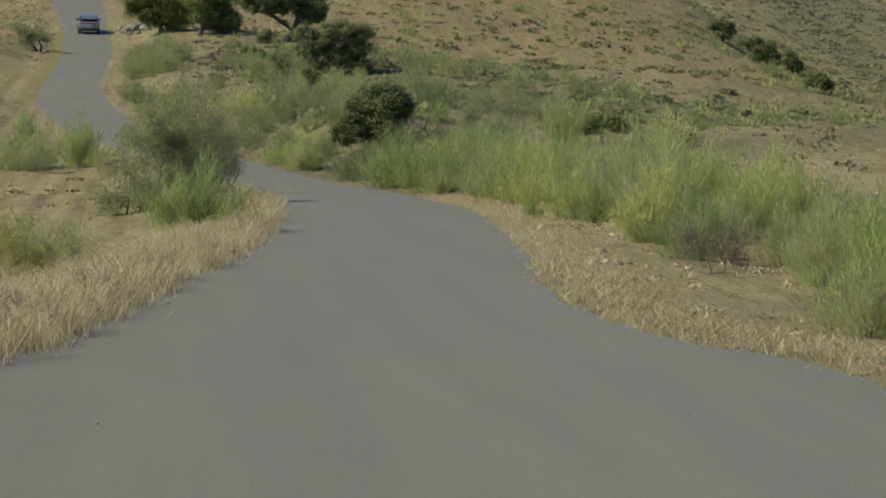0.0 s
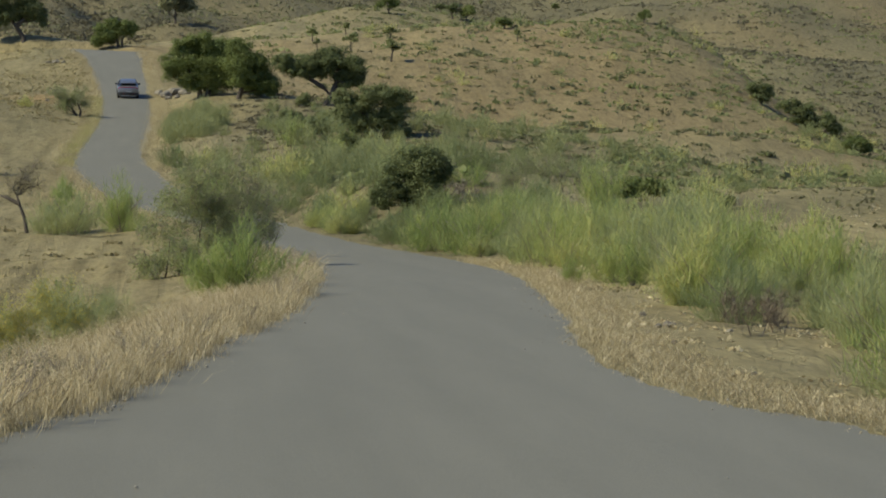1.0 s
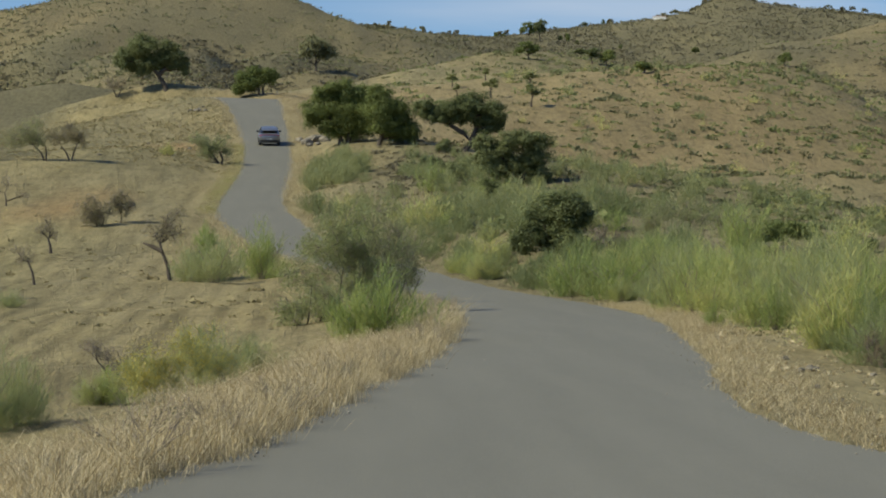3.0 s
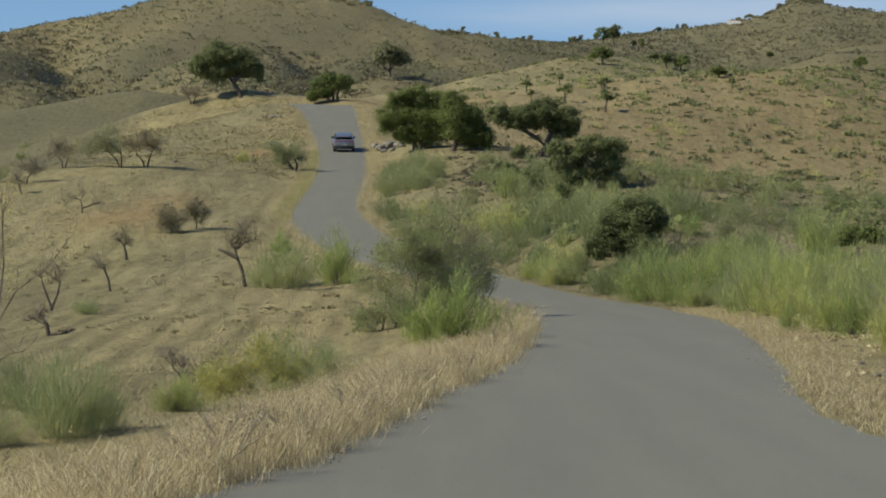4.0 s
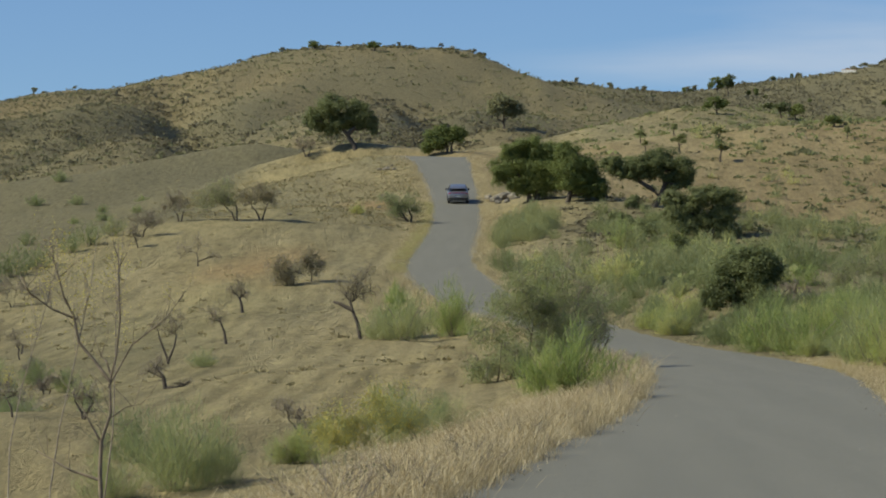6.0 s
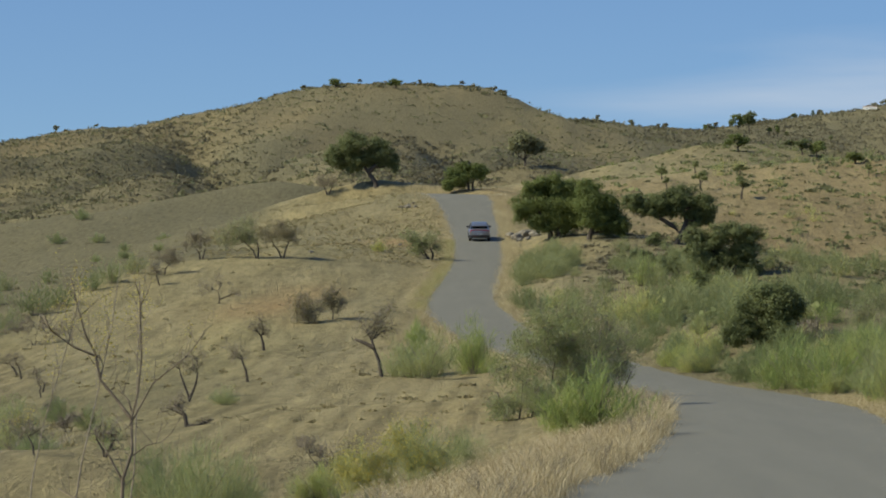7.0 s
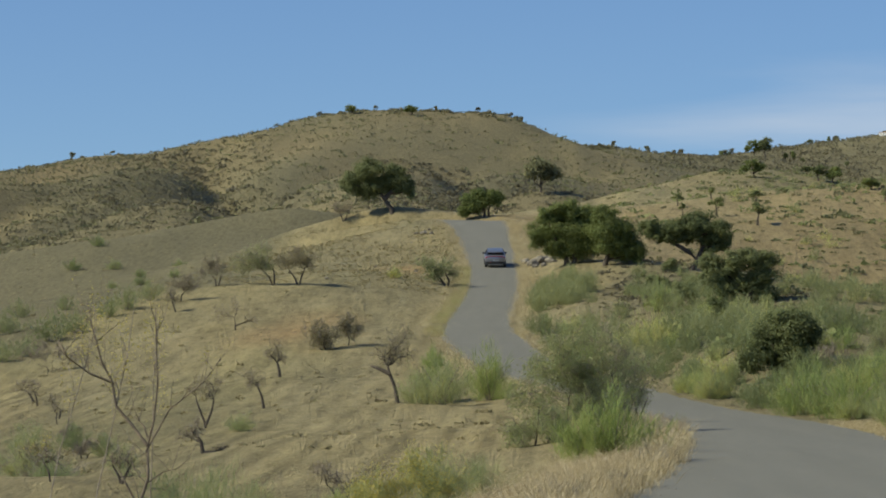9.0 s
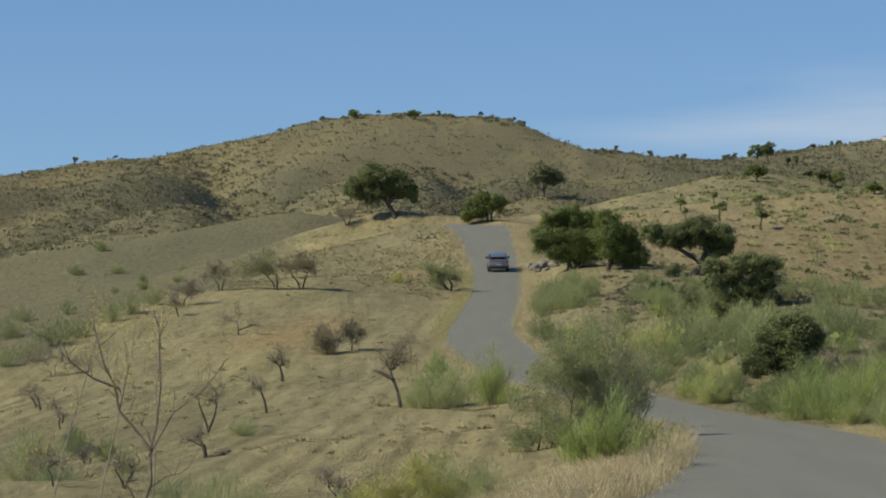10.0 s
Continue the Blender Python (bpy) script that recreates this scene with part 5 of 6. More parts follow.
def spots(count, box, keep, heights, clump):
    """Places for bushes that stand in loose groups."""
    out = []
    while len(out) < count:
        x, y = rnd.uniform(box[0], box[1]), rnd.uniform(box[2], box[3])
        d, _, hw, side = road_at(np.array([x]), np.array([y]))
        if keep(x, y, float(d[0] - hw[0]), float(side[0])) and rough([x], [y * 0.3], clump, 41)[0] + 0.5 * rough([x], [y * 0.3], clump / 3, 42)[0] > rnd.uniform(-0.3, 0.5):
            out.append((x, y, rnd.uniform(*heights)))
    return out


right_of = lambda x, y, e, s: s > 0 and e > 1.0 and (y < 200 + max(0, 5 - x) * 6)
broom_field("broom_scrub", "grey-green broom scrub on the slope below the oaks", FAR_GREY, spots(60, (-4, 24, 150, 240), right_of, (0.8, 1.8), 9), 61)
broom_field("broom_scrub", "grey-green broom scrub on the slope between the oaks", FAR_GREY, spots(60, (5, 14, 172, 238), lambda x, y, e, s: e > 1, (0.6, 1.3), 5), 67)
broom_field("broom_scrub", "grey-green broom scrub round the bend", FAR_GREY, spots(60, (-2, 14, 106, 168), lambda x, y, e, s: s > 0 and 0.7 < e < 8, (0.7, 1.5), 3), 65)
broom_field("broom_scrub", "grey-green broom scrub beside the climbing lane", FAR_GREY, spots(55, (-4, 5, 196, 240), lambda x, y, e, s: s > 0 and 1.6 < e < 6, (0.8, 1.7), 5), 64)
broom_field("broom_scrub", "grey-green broom scrub in loose groups over the hillside", DOT_GREY, spots(420, (18, 110, 130, 480), lambda x, y, e, s: x > 14 + (y - 120) * 0.03, (0.6, 1.7), 16), 62)
broom_field("broom_scrub", "green broom scrub in loose groups over the hillside", DOT_GREEN, spots(240, (18, 110, 130, 440), lambda x, y, e, s: x > 14 + (y - 120) * 0.03, (0.6, 1.5), 16), 63)
broom_field("broom_scrub", "grey-green broom scrub scattered over the near hillside", FAR_GREY + FAR_GREEN, spots(45, (12, 48, 122, 245), lambda x, y, e, s: x > 12 + (y - 120) * 0.03, (0.6, 1.4), 14), 66)


# ---- what nobody could count: straw verges and hill scrub ----
def straw_verge(name, label, side, y0, y1, inner, outer, per_m, tall, seed, mat=STRAW, thin=1.0):
    """Arching dry grass along one edge of the road."""
    rng = np.random.default_rng(seed)
    keep = np.where((ROAD_LINE[:, 1] > y0) & (ROAD_LINE[:, 1] < y1))[0]
    n = int(len(keep) * 0.5 * per_m)
    k = keep[rng.integers(0, len(keep), n)]
    t = ROAD_LINE[np.minimum(k + 1, len(ROAD_LINE) - 1), :2] - ROAD_LINE[np.maximum(k - 1, 0), :2]
    t /= np.linalg.norm(t, axis=1)[:, None]
    u = rng.uniform(0, 1, n) ** 1.25
    off = ROAD_LINE[k, 3] + inner + (outer - inner) * u - 0.10 * (1 - u) * (1 + rough(ROAD_LINE[k, 1], ROAD_LINE[k, 1] * 0, 1.3, seed + 5))
    clump = rough(ROAD_LINE[k, 1] + rng.uniform(-0.4, 0.4, n), off, 0.7, seed)
    x = ROAD_LINE[k, 0] + side * t[:, 1] * off + rng.uniform(-0.3, 0.3, n)
    y = ROAD_LINE[k, 1] - side * t[:, 0] * off + rng.uniform(-0.3, 0.3, n)
    base = np.stack([x, y, ground(x, y) - 0.02], -1)
    h = tall * rng.uniform(0.5, 1.1, n) * (0.75 + 0.45 * clump) * (0.8 + 0.5 * np.sin(np.pi * np.clip(u * 0.9 + 0.12, 0, 1)))
    a = rng.uniform(0, 2 * np.pi, n)
    lean = rng.uniform(0.6, 2.3, n) * h * np.where(np.cos(a) * side < 0, np.clip(0.08 + u * 2, 0, 1), 1)
    tip = base + np.stack([np.cos(a) * lean, np.sin(a) * lean, h * rng.uniform(-0.3, 0.65, n)], -1)
    bend = np.zeros((n, 3))
    bend[:, 2] = h * 0.5
    v, q, tr = blades(base, tip, bend, thin * rng.uniform(0.005, 0.011, n), rng)
    tagged(new(name, quick_mesh(name, v, q, tr, mat)), label, "dry grass", kind="stuff")


straw_verge("straw_verge", "thick pale straw grass along the verge", -1, 15, 88, -0.05, 2.4, 1600, 0.49, 1, STRAW, 0.68)
straw_verge("straw_verge", "short thin straw on the stony verge", 1, 15, 100, -0.05, 1.5, 260, 0.26, 2, STRAW, 0.75)
straw_verge("straw_verge", "pale straw along the climbing lane", 1, 185, 310, -0.1, 1.6, 90, 0.5, 3)
straw_verge("straw_verge", "pale straw along the climbing lane", -1, 88, 310, -0.1, 1.6, 70, 0.4, 4)
straw_verge("grass_strip", "fresh yellow-green grass on the bank below the lane", -1, 198, 262, 0.0, 1.15, 170, 0.32, 5, FRESH)


def tufts(name, label, count, place, size, mat, seed, per=10, clump=30):
    rng = np.random.default_rng(seed)
    x, y = place(rng, count)
    d, _, hw, _ = road_at(x, y)
    ok = (d - hw > 0.8) & (rough(x, y * 0.3, clump, seed) + 0.5 * rough(x, y * 0.3, clump / 4, seed + 50) > rng.uniform(-0.9, 0.6, count))
    x, y = x[ok], y[ok]
    n = len(x)
    z = ground(x, y)
    s = size[0] + (size[1] - size[0]) * rng.uniform(0, 1, n) ** 2
    c = np.repeat(np.stack([x, y, z], -1), per, 0)
    s = np.repeat(s, per)
    m = len(c)
    d = rng.normal(size=(m, 3))
    d[:, 2] = np.abs(d[:, 2]) * 0.8
    d /= np.linalg.norm(d, axis=1)[:, None]
    p = c + d * (s * rng.uniform(0.35, 0.9, m))[:, None] * np.array([1.3, 1.3, 0.62])
    v, q = leaf_quads(p, s * rng.uniform(0.33, 0.75, m), rng, 0.6)
    tagged(new(name, quick_mesh(name, v, q, np.zeros((0, 3), int), mat)), label, "scrub", kind="stuff")


def sector(a0, a1, r0, r1, power=1.0):
    def place(rng, n):
        a, r = np.radians(rng.uniform(a0, a1, n)), r0 + (r1 - r0) * rng.uniform(0, 1, n) ** power
        return r * np.sin(a), r * np.cos(a)
    return place


tufts("hill_scrub", "low olive scrub over the dry hill", 3000, sector(0, 14, 230, 700), (0.3, 0.9), SCRUB, 21, 12, 18)
tufts("hill_scrub", "round grey-green shrubs in loose groups over the dry hill", 1700, sector(2.5, 14.5, 140, 480), (0.35, 1.0), SHRUB, 56, 26, 14)
tufts("hill_scrub", "round green shrubs in loose groups over the dry hill", 1500, sector(2.5, 14.5, 140, 480), (0.35, 0.95), GREEN_SCRUB, 57, 26, 14)
tufts("hill_scrub", "grey dry brush on the far side of the spur", 2600, sector(6.5, 14.5, 395, 620), (0.4, 1.3), DARK_BRUSH, 60, 12, 18)
tufts("hill_scrub", "grey-green scrub over the dry hill", 3500, sector(1, 14, 300, 640), (0.35, 1.3), GREEN_SCRUB, 26, 9, 22)
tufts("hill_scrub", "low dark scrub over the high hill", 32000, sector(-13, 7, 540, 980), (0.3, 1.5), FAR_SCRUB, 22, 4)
# brush, set denser than it grows so that it darkens the gully like relief shade
tufts("hill_scrub", "thick grey brush packed to stand in for shade in the gully of the high hill", 9000, sector(-13, -5.5, 600, 900), (0.5, 1.8), FAR_SCRUB, 52, 5, 60)
tufts("hill_scrub", "round grey-green shrubs over the high hill", 6500, sector(-13, 7, 540, 980), (0.6, 1.7), SHRUB, 54, 13, 12)


def in_gully(rng, n):
    line = [np.array(g) for g in GULLIES]
    k, t = rng.integers(0, 2, n), rng.uniform(0, 1, n) ** 0.8
    y = np.where(k == 0, 570 + 300 * t, 570 + 250 * t)
    x = np.where(k == 0, np.interp(y, line[0][:, 1], line[0][:, 0]), np.interp(y, line[1][:, 1], line[1][:, 0]))
    return x + rng.normal(-4, 9, n), y


tufts("hill_scrub", "dark leafless brush in the gullies of the high hill", 2600, in_gully, (0.5, 1.9), DARK_BRUSH, 55, 18, 24)
tufts("hill_scrub", "grey brush behind the crest of the lane", 3600, sector(-3.8, 4.5, 545, 760), (0.5, 1.7), DARK_BRUSH, 58, 14, 14)
tufts("hill_scrub", "dark leafless brush over the lower face of the high hill", 2400, sector(-13.5, -5.0, 545, 760), (0.5, 1.4), DARK_BRUSH, 59, 14, 18)
# low dark tufts deepen the oaks' thin cast shadows on this slope
tufts("slope_brush", "low dark tufts standing in for tree shadow on the slope below the oaks", 420, sector(0.9, 3.9, 200, 252), (0.15, 0.6), DARK_BRUSH, 62, 30, 5)
tufts("hump_grass", "rough straw tufts over the hump below the crest", 7500, sector(-6.5, -1.6, 232, 332), (0.08, 0.42), WEED, 53, 8, 6)
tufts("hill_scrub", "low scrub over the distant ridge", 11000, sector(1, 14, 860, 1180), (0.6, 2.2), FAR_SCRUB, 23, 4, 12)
tufts("hill_scrub", "grey dry brush over the distant ridge", 7000, sector(2, 12, 900, 1160), (0.7, 2.0), DARK_BRUSH, 61, 8, 16)
tufts("slope_scrub", "scattered dry tufts on the bare slope", 1300, sector(-12, 0, 95, 430), (0.08, 0.32), WEED, 24, 22)
tufts("slope_weeds", "sparse dry weeds and clods over the bare slope", 18000, sector(-12, 1, 50, 330, 0.7), (0.025, 0.13), WEED, 29, 5, 5)
tufts("slope_weeds", "sparse dry weeds between the bushes", 9000, sector(0, 14, 60, 330, 0.8), (0.04, 0.25), WEED, 30, 5, 12)
tufts("slope_scrub", "dry tufts between the bushes", 3500, sector(0, 14, 85, 260), (0.12, 0.45), SCRUB, 25)
tufts("slope_scrub", "short dry grass under the bushes", 2600, sector(2, 15, 28, 110), (0.05, 0.2), STRAW, 27)


def straw_clumps(places, seed):
    """Taller standing clumps of straw at the edge of the lane."""
    rng = np.random.default_rng(seed)
    bases, tips = [], []
    for y0, tall in places:
        k = int(np.searchsorted(ROAD_LINE[:, 1], y0))
        n = 300
        x = ROAD_LINE[k, 0] - ROAD_LINE[k, 3] - 0.25 + rng.normal(0, 0.22, n)
        y = y0 + rng.normal(0, 0.4, n)
        b = np.stack([x, y, ground(x, y) - 0.02], -1)
        h, a, out = tall * rng.uniform(0.35, 0.9, n), rng.uniform(0, 2 * np.pi, n), rng.uniform(0.3, 1.6, n)
        bases.append(b)
        tips.append(b + np.stack([np.cos(a) * out * h, np.sin(a) * out * h, h], -1))
    base, tip = np.concatenate(bases), np.concatenate(tips)
    bend = np.zeros_like(base)
    bend[:, 2] = 0.12
    v, q, tr = blades(base, tip, bend, rng.uniform(0.004, 0.008, len(base)), rng)
    tagged(new("straw_clump", quick_mesh("straw_clump", v, q, tr, STRAW)), "tall clumps of pale straw at the edge of the lane", "dry grass", kind="stuff")


straw_clumps([(22.0, 0.6), (25.5, 0.75), (29.5, 0.8), (31.6, 0.6), (34.0, 0.7), (36.5, 0.75), (39.5, 0.6), (42.5, 0.8), (46.0, 0.8), (50.0, 0.7), (54.0, 0.75), (59.0, 0.85), (66.0, 0.9), (73.0, 1.0), (80.0, 0.9)], 31)


def crest(rng, n):
    ridge = np.array(BIG_HILL + FAR_RIDGE[:-2])
    s = rng.uniform(0, len(ridge) - 1, n)
    k = s.astype(int)
    p = ridge[k, :2] * (1 - (s - k))[:, None] + ridge[k + 1, :2] * (s - k)[:, None]
    return p[:, 0] + rng.normal(0, 2, n), p[:, 1] + rng.normal(-3, 6, n)


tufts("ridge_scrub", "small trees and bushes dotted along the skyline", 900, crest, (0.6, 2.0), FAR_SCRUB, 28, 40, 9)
# paler grey leaves stand for the haze over the far skyline
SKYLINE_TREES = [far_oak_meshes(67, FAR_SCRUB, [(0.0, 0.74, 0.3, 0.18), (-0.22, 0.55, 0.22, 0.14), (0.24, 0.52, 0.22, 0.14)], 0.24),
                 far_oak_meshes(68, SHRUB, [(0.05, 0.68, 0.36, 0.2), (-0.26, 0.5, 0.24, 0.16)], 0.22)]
for i, (x, y) in enumerate(zip(*crest(np.random.default_rng(71), 70))):
    if -80 < x < -15 and i % 4:
        continue
    plant("hill_tree", SKYLINE_TREES[i % 2], "small hazy grey-green tree on the skyline", "tree", "trees on the skyline", float(x), float(y) + 2.0, 1.7 + 1.6 * ((i * 37) % 100 / 100) ** 2, i * 53, 1.1)


def gravel(count, seed):
    """Loose pale chips along both edges of the lane and a few on it."""
    rng = np.random.default_rng(seed)
    k = rng.integers(np.searchsorted(ROAD_LINE[:, 1], 17), np.searchsorted(ROAD_LINE[:, 1], 75), count)
    side = rng.choice([-1, 1], count)
    x = ROAD_LINE[k, 0] + side * (ROAD_LINE[k, 3] + np.where(rng.uniform(0, 1, count) < 0.97, rng.normal(0.35, 0.45, count), -rng.uniform(0, 3, count)))
    y = ROAD_LINE[k, 1] + rng.uniform(-0.5, 0.5, count)
    d, rz, hw, _ = road_at(x, y)
    z = np.where(d < hw, rz + 0.025, ground(x, y))
    s = 0.006 + 0.024 * rng.uniform(0, 1, count) ** 3
    axes = np.array([(1, 0, 0), (0, 1, 0), (-1, 0, 0), (0, -1, 0), (0, 0, 0.8), (0, 0, -0.5)])
    v = (np.stack([x, y, z], -1)[:, None] + axes[None] * s[:, None, None] * rng.uniform(0.6, 1.3, (count, 6, 1))).reshape(-1, 3)
    f = np.array([(0, 1, 4), (1, 2, 4), (2, 3, 4), (3, 0, 4), (1, 0, 5), (2, 1, 5), (3, 2, 5), (0, 3, 5)])
    t = (np.arange(count)[:, None, None] * 6 + f[None]).reshape(-1, 3)
    me = quick_mesh("gravel", v, np.zeros((0, 4), int), t, PALE_CHIP)
    tagged(new("gravel", me), "loose pale stone chips along the lane", "gravel", kind="stuff")


gravel(1500, 71)


# ---- stones and the house on the ridge ----
def boulder(name, label, x, y, size, seed, flat=0.6):
    bm = bmesh.new()
    bmesh.ops.create_icosphere(bm, subdivisions=3, radius=1.0)
    for v in bm.verts:
        n = v.co.normalized()
        v.co *= 0.8 + 0.35 * noise.noise(n * 1.3 + Vector((seed, 0, 0))) + 0.16 * noise.noise(n * 3.7 + Vector((0, seed, 0)))
        v.co.x, v.co.y, v.co.z = v.co.x * size, v.co.y * size * 0.8, v.co.z * size * flat
    me = bpy.data.meshes.new(name)
    bm.to_mesh(me)
    bm.free()
    me.materials.append(ROCK)
    ob = new(name, me)
    ob.location = (x, y, at_ground(x, y) + size * flat * 0.35)
    ob.rotation_euler[2] = seed * 1.7
    return tagged(ob, label, "rock", "boulders" if size > 0.3 else "stones")


for i, (x, y, s) in enumerate([(-2.2, 262.0, 0.8), (-1.3, 264.0, 1.0), (-2.9, 265.5, 0.6), (-2.0, 259.0, 0.4), (-0.6, 262.0, 0.7), (-1.2, 258.5, 0.35)]):
    boulder("boulder", "pale grey boulder at the edge of the climbing lane", x, y, s, i + 1)
for i, (x, y, s) in enumerate([(-13.4, 296, 0.5), (-12.6, 295, 0.35), (-14.2, 297, 0.3), (-13.0, 299, 0.25), (-18.5, 236, 0.22), (-12.0, 250, 0.25), (-16.2, 262, 0.2), (-14.4, 252, 0.2)]):
    boulder("stone", "pale stone lying on the dry hump", x, y, s, i + 11)
for i, (x, y, s) in enumerate([(8.3, 51.0, 0.15), (8.05, 50.6, 0.09), (8.9, 48.5, 0.08), (7.4, 45.0, 0.07), (8.6, 56.0, 0.1), (-2.2, 23.9, 0.05), (7.3, 38.0, 0.07)]):
    boulder("stone", "pale stone on the dusty verge", x, y, s, i + 31)


def farmhouse(x, y, turn):
    root = thing("farmhouse", "small whitewashed farm building on the far ridge", "house")
    root.matrix_world = pose(x, y, at_ground(x, y) + 0.3, 0, 0, turn) @ Matrix.Diagonal((0.26, 0.26, 0.24, 1))
    for name, w, d, h, ox in (("wall", 14, 7, 3.4, 0), ("wall", 6, 6, 2.6, 9.6)):
        bm = bmesh.new()
        bmesh.ops.create_cube(bm, size=1.0, matrix=Matrix.Translation((ox, 0, h / 2 - 1.5)) @ Matrix.Diagonal((w, d, h + 3, 1)))
        me = bpy.data.meshes.new(name)
        bm.to_mesh(me)
        bm.free()
        me.materials.append(WHITEWASH)
        new(name, me).parent = root
        v = [(ox - w / 2 - 0.3, -d / 2 - 0.4, h), (ox + w / 2 + 0.3, -d / 2 - 0.4, h), (ox + w / 2 + 0.3, d / 2 + 0.4, h), (ox - w / 2 - 0.3, d / 2 + 0.4, h), (ox - w / 2 - 0.3, 0, h + 1.2), (ox + w / 2 + 0.3, 0, h + 1.2)]
        mesh_object("roof", v, [(0, 1, 5, 4), (3, 4, 5, 2), (0, 4, 3), (1, 2, 5), (0, 3, 2, 1)], ROOF_TILE, root)
    for k in range(3):
        v = [(-4.5 + 4 * k + a, -3.52, 0.9 + b) for a, b in ((-0.5, -0.6), (0.5, -0.6), (0.5, 0.6), (-0.5, 0.6))] + [(-4.5 + 4 * k + a, -3.45, 0.9 + b) for a, b in ((-0.5, -0.6), (0.5, -0.6), (0.5, 0.6), (-0.5, 0.6))]
        mesh_object("window", v, [(0, 1, 2, 3), (0, 4, 5, 1), (1, 5, 6, 2), (2, 6, 7, 3), (3, 7, 4, 0)], DARK_GLASS, root)


farmhouse(*FARM)


# ---- the car on the climbing lane ----
def loft(name, stations, mat, parent, label="", bevel=0.0, smooth=True):
    """A skin over half cross-sections (y, [(x, z), ...]) mirrored to the other side, closed at both ends."""
    verts, faces = [], []
    m = len(stations[0][1]) * 2
    for y, half in stations:
        ring = [(x, z) for x, z in half] + [(-x, z) for x, z in reversed(half)]
        verts += [(x, y, z) for x, z in ring]
    for k in range(len(stations) - 1):
        for i in range(m):
            a, b = k * m + i, k * m + (i + 1) % m
            faces.append((a, b, b + m, a + m))
    faces += [tuple(range(m))[::-1], tuple(range((len(stations) - 1) * m, len(stations) * m))]
    ob = mesh_object(name, verts, faces, mat, parent, smooth, label)
    bm = bmesh.new()
    bm.from_mesh(ob.data)
    bmesh.ops.recalc_face_normals(bm, faces=bm.faces)
    bm.to_mesh(ob.data)
    bm.free()
    if smooth:
        ob.data.set_sharp_from_angle(angle=radians(38))
    return ob


def slab(name, corners, thick, mat, parent, label=""):
    """A plate over a ring of corners, given some thickness along its normal."""
    c = [Vector(p) for p in corners]
    n = (c[1] - c[0]).cross(c[2] - c[0]).normalized() * thick
    k = len(c)
    v = [p + n for p in c] + [p - n for p in c]
    f = [tuple(range(k)), tuple(range(k, 2 * k))[::-1]] + [(i, k + i, k + (i + 1) % k, (i + 1) % k) for i in range(k)]
    return mesh_object(name, v, f, mat, parent, False, label)


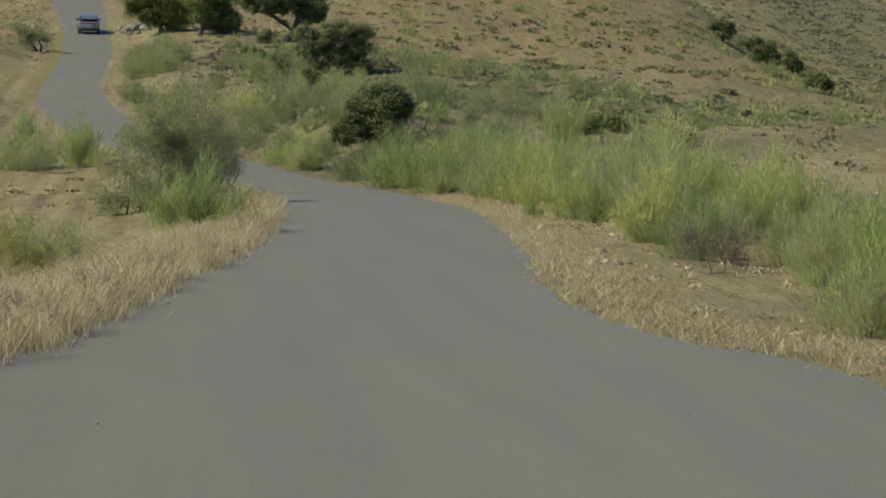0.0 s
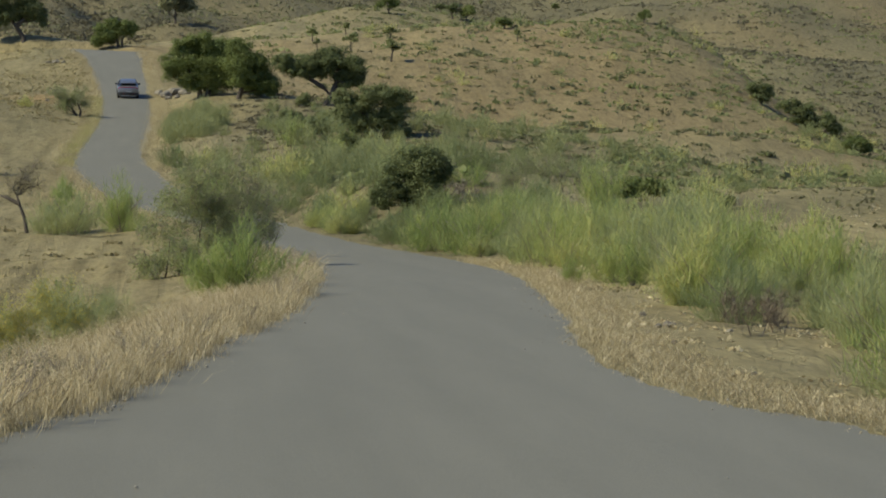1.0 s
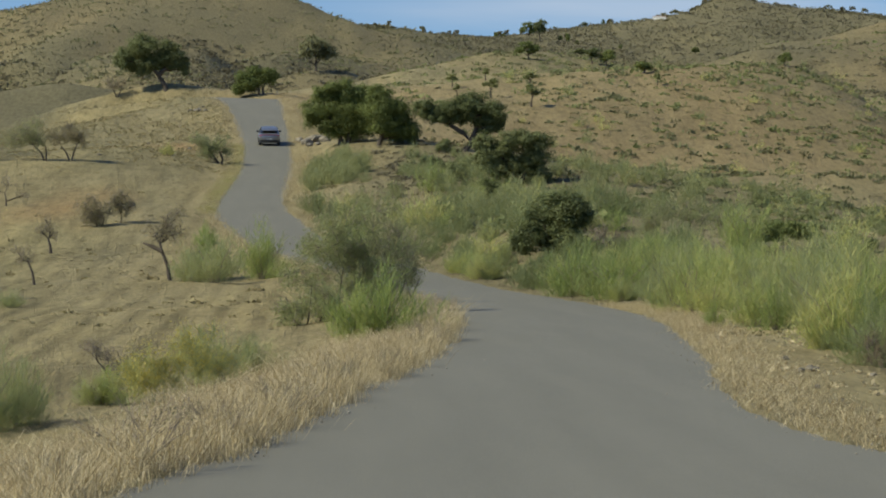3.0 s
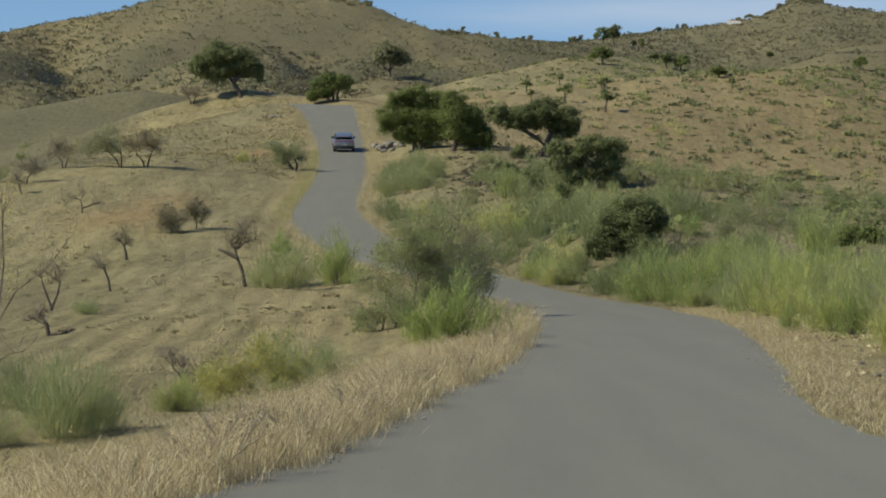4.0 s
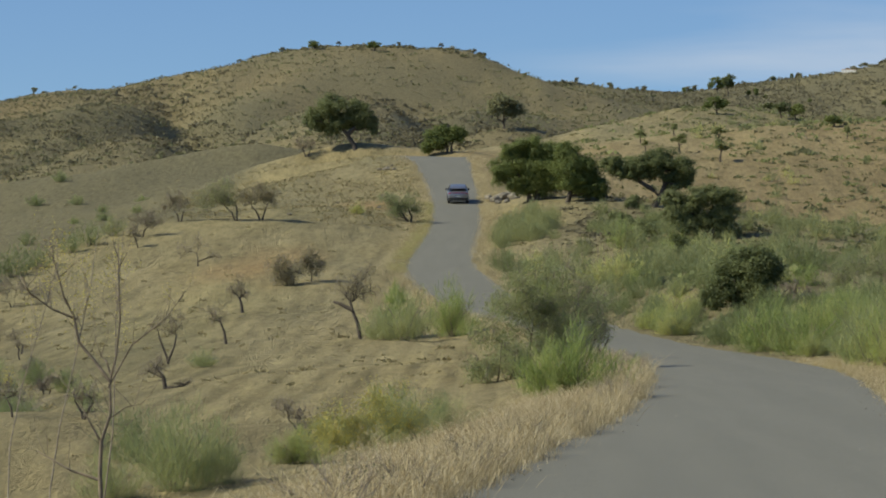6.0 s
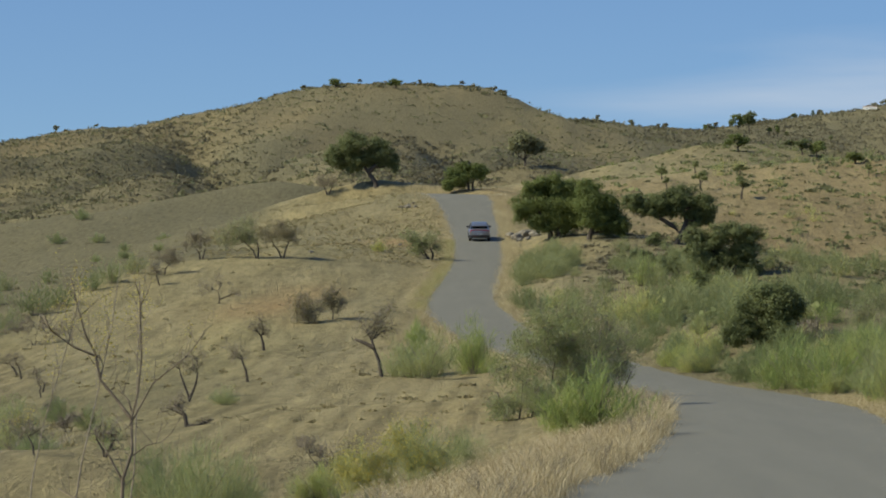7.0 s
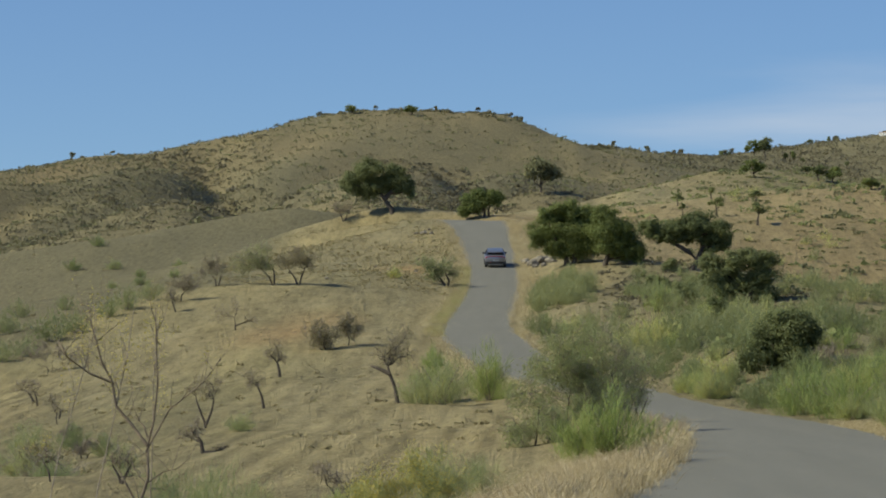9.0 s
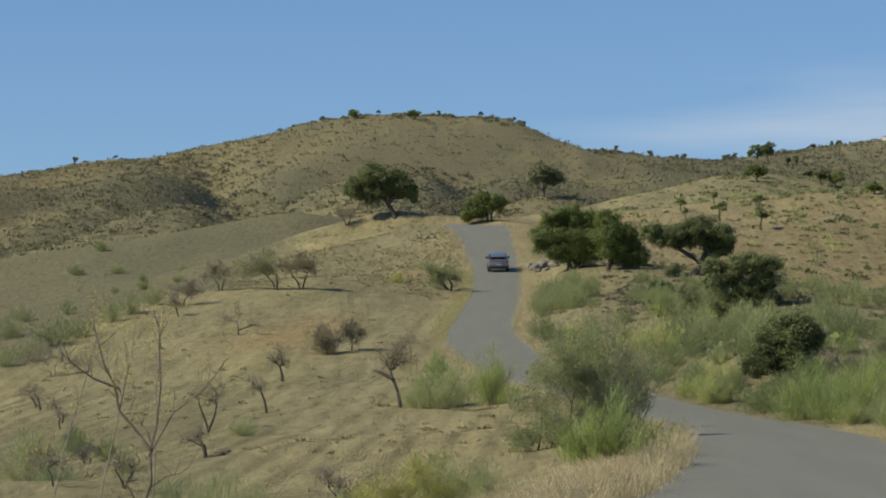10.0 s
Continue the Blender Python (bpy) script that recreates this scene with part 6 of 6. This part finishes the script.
def car(x, y, z, turn, tilt):
    root = thing("car", "grey metallic crossover car with a wide red tail light", "car")
    root.matrix_world = pose(x, y, z, tilt, 0, turn)

    def sec(y, w, low, sill, belt, top, tuck=0.9):
        return (y, [(w * 0.80, low), (w * 0.97, sill), (w, (sill + belt) / 2), (w * 0.985, belt - 0.05), (w * tuck, top), (w * 0.5, top + 0.02), (0.001, top + 0.03)])

    loft("body", [sec(-2.33, 0.66, 0.46, 0.52, 0.80, 0.90), sec(-2.26, 0.84, 0.34, 0.46, 0.92, 1.02), sec(-2.05, 0.90, 0.26, 0.42, 0.99, 1.09), sec(-1.5, 0.935, 0.22, 0.40, 0.98, 1.06),
                  sec(-0.6, 0.92, 0.20, 0.38, 0.95, 1.02), sec(0.5, 0.92, 0.20, 0.38, 0.93, 1.00), sec(1.2, 0.935, 0.22, 0.40, 0.90, 0.98), sec(1.8, 0.92, 0.26, 0.42, 0.80, 0.86),
                  sec(2.2, 0.84, 0.32, 0.45, 0.66, 0.72), sec(2.34, 0.66, 0.40, 0.48, 0.56, 0.60)], PAINT, root)

    def cab(y, wb, wt, zb, zt):
        return (y, [(wb, zb), (wb * 0.6 + wt * 0.4, zb * 0.55 + zt * 0.45), (wt, zt - 0.05), (wt * 0.9, zt), (wt * 0.5, zt + 0.012), (0.001, zt + 0.016)])

    loft("cabin_glass", [cab(-2.0, 0.80, 0.76, 1.03, 1.08), cab(-1.55, 0.82, 0.66, 1.03, 1.34), cab(-1.2, 0.84, 0.64, 1.0, 1.44), cab(-0.4, 0.86, 0.64, 0.98, 1.51), cab(0.3, 0.86, 0.64, 0.97, 1.50),
                         cab(0.7, 0.86, 0.64, 0.96, 1.40), cab(1.25, 0.84, 0.72, 0.95, 1.0)], DARK_GLASS, root, "dark tinted cabin glass")
    loft("roof", [(y, [(w, z - 0.035), (w * 0.97, z + 0.005), (w * 0.5, z + 0.03), (0.001, z + 0.036)]) for y, w, z in ((-1.85, 0.60, 1.335), (-1.72, 0.66, 1.385), (-1.1, 0.67, 1.46), (-0.4, 0.665, 1.515), (0.25, 0.655, 1.505), (0.42, 0.62, 1.48))], PAINT, root)
    for s in (-1, 1):
        for a, b in (((0.87, 1.2, 0.98), (0.65, 0.42, 1.47)), ((0.87, -0.35, 1.0), (0.66, -0.35, 1.49)), ((0.84, -1.95, 1.06), (0.66, -1.25, 1.44))):
            va, vb = Vector((a[0] * s, a[1], a[2])), Vector((b[0] * s, b[1], b[2]))
            verts, faces = [], []
            tube(verts, faces, [va, (va + vb) / 2 + Vector((0.03 * s, 0, 0)), vb], [0.045, 0.04, 0.04], 6)
            mesh_object("pillar", verts, faces, PAINT if a[1] != -0.35 else BLACK, root, True)
        verts, faces = [], []
        tube(verts, faces, [Vector((0.84 * s, 0.78, 0.99)), Vector((0.93 * s, 0.77, 1.03)), Vector((0.98 * s, 0.76, 1.06)), Vector((1.09 * s, 0.74, 1.07))], [0.03, 0.05, 0.085, 0.07], 8)
        mesh_object("mirror", verts, faces, BLACK, root, True, "black door mirror")
        slab("tail_light", [(0.62 * s, -2.318, 0.955), (0.85 * s, -2.235, 0.86), (0.88 * s, -2.2, 0.93), (0.64 * s, -2.315, 1.0)], 0.03, RED_LENS, root, "red tail light sweeping down the flank")
        slab("reflector", [(0.42 * s, -2.345, 0.44), (0.70 * s, -2.30, 0.46), (0.70 * s, -2.30, 0.50), (0.42 * s, -2.345, 0.48)], 0.02, RED_LENS, root, "red bumper reflector")
        slab("headlight", [(0.50 * s, 2.26, 0.60), (0.80 * s, 2.12, 0.62), (0.80 * s, 2.10, 0.70), (0.50 * s, 2.24, 0.68)], 0.03, SILVER, root, "clear headlight")
        slab("sill", [(0.90 * s, -0.95, 0.22), (0.90 * s, 0.95, 0.22), (0.935 * s, 0.95, 0.36), (0.935 * s, -0.95, 0.36)], 0.02, BLACK, root, "black sill")
        for wy in (-1.45, 1.45):
            arch = []
            for k in range(9):
                a = math.pi * k / 8
                arch.append((0.935 * s, wy + 0.40 * math.cos(a), 0.34 + 0.40 * math.sin(a)))
            slab("wheel_arch", arch, 0.012, BLACK, root, "black wheel arch")
            part_wheel(root, 0.84 * s, wy, s)
    loft("tail_strip", [(y, [(0.66, z), (0.655, z + 0.045), (0.001, z + 0.045 + 0.004)]) for y, z in ((-2.345, 0.965), (-2.30, 0.968))], RED_LENS, root, "thin red light bar across the tailgate")
    loft("spoiler", [(y, [(0.66, z), (0.62, z + 0.03), (0.001, z + 0.034)]) for y, z in ((-1.98, 1.325), (-1.78, 1.375))], PAINT, root)
    loft("bumper", [(y, [(w, 0.27), (w + 0.02, 0.40), (w - 0.02, 0.55), (0.001, 0.56)]) for y, w in ((-2.36, 0.74), (-2.27, 0.86), (-2.12, 0.90))], BLACK, root, "black lower bumper")
    loft("skid_plate", [(y, [(0.60, 0.235), (0.66, 0.285), (0.001, 0.285)]) for y in (-2.38, -2.30)], SILVER, root, "silver skid strip")
    plate = slab("number_plate", [(-0.26, -2.368, 0.585), (0.26, -2.368, 0.585), (0.26, -2.36, 0.695), (-0.26, -2.36, 0.695)], 0.012, PLATE, root, "white number plate")
    slab("plate_band", [(-0.258, -2.385, 0.588), (-0.215, -2.385, 0.588), (-0.215, -2.377, 0.692), (-0.258, -2.377, 0.692)], 0.003, PLATE_BLUE, plate, "blue band")
    for k in range(7):
        px = -0.18 + k * 0.058 + (0.03 if k > 3 else 0)
        slab("bar", [(px, -2.385, 0.605), (px + 0.03, -2.385, 0.605), (px + 0.03, -2.379, 0.675), (px, -2.379, 0.675)], 0.003, BLACK, plate, "dark plain bar")
    slab("badge", [(-0.11, -2.33, 0.845), (0.11, -2.33, 0.845), (0.11, -2.322, 0.88), (-0.11, -2.322, 0.88)], 0.006, SILVER, root, "plain silver badge")
    verts, faces = [], []
    tube(verts, faces, [Vector((0, -1.1, 1.47)), Vector((0, -1.2, 1.53)), Vector((0, -1.24, 1.55))], [0.05, 0.025, 0.008], 6)
    mesh_object("antenna", verts, faces, PAINT, root, True)


def part_wheel(root, x, y, s):
    wheel = new("wheel")
    wheel.parent, wheel.location, wheel.empty_display_size = root, (x, y, 0.345), 0.2

    def ring(name, prof, mat, label):
        n, verts, faces = 28, [], []
        for k in range(n):
            a = 2 * math.pi * k / n
            verts += [(px * s, r * math.cos(a), r * math.sin(a)) for px, r in prof]
        m = len(prof)
        for k in range(n):
            for i in range(m - 1):
                a, b = k * m + i, ((k + 1) % n) * m + i
                faces.append((a, a + 1, b + 1, b))
        return mesh_object(name, verts, faces, mat, wheel, True, label)

    ring("tyre", [(-0.12, 0.25), (-0.12, 0.32), (-0.09, 0.345), (0.07, 0.345), (0.095, 0.32), (0.095, 0.25), (-0.12, 0.25)], RUBBER, "black tyre")
    ring("rim", [(0.08, 0.252), (0.06, 0.235), (0.02, 0.225), (0.05, 0.06), (0.07, 0.04), (0.07, 0.0)], ALLOY, "alloy rim")
    return wheel


car(*CAR)
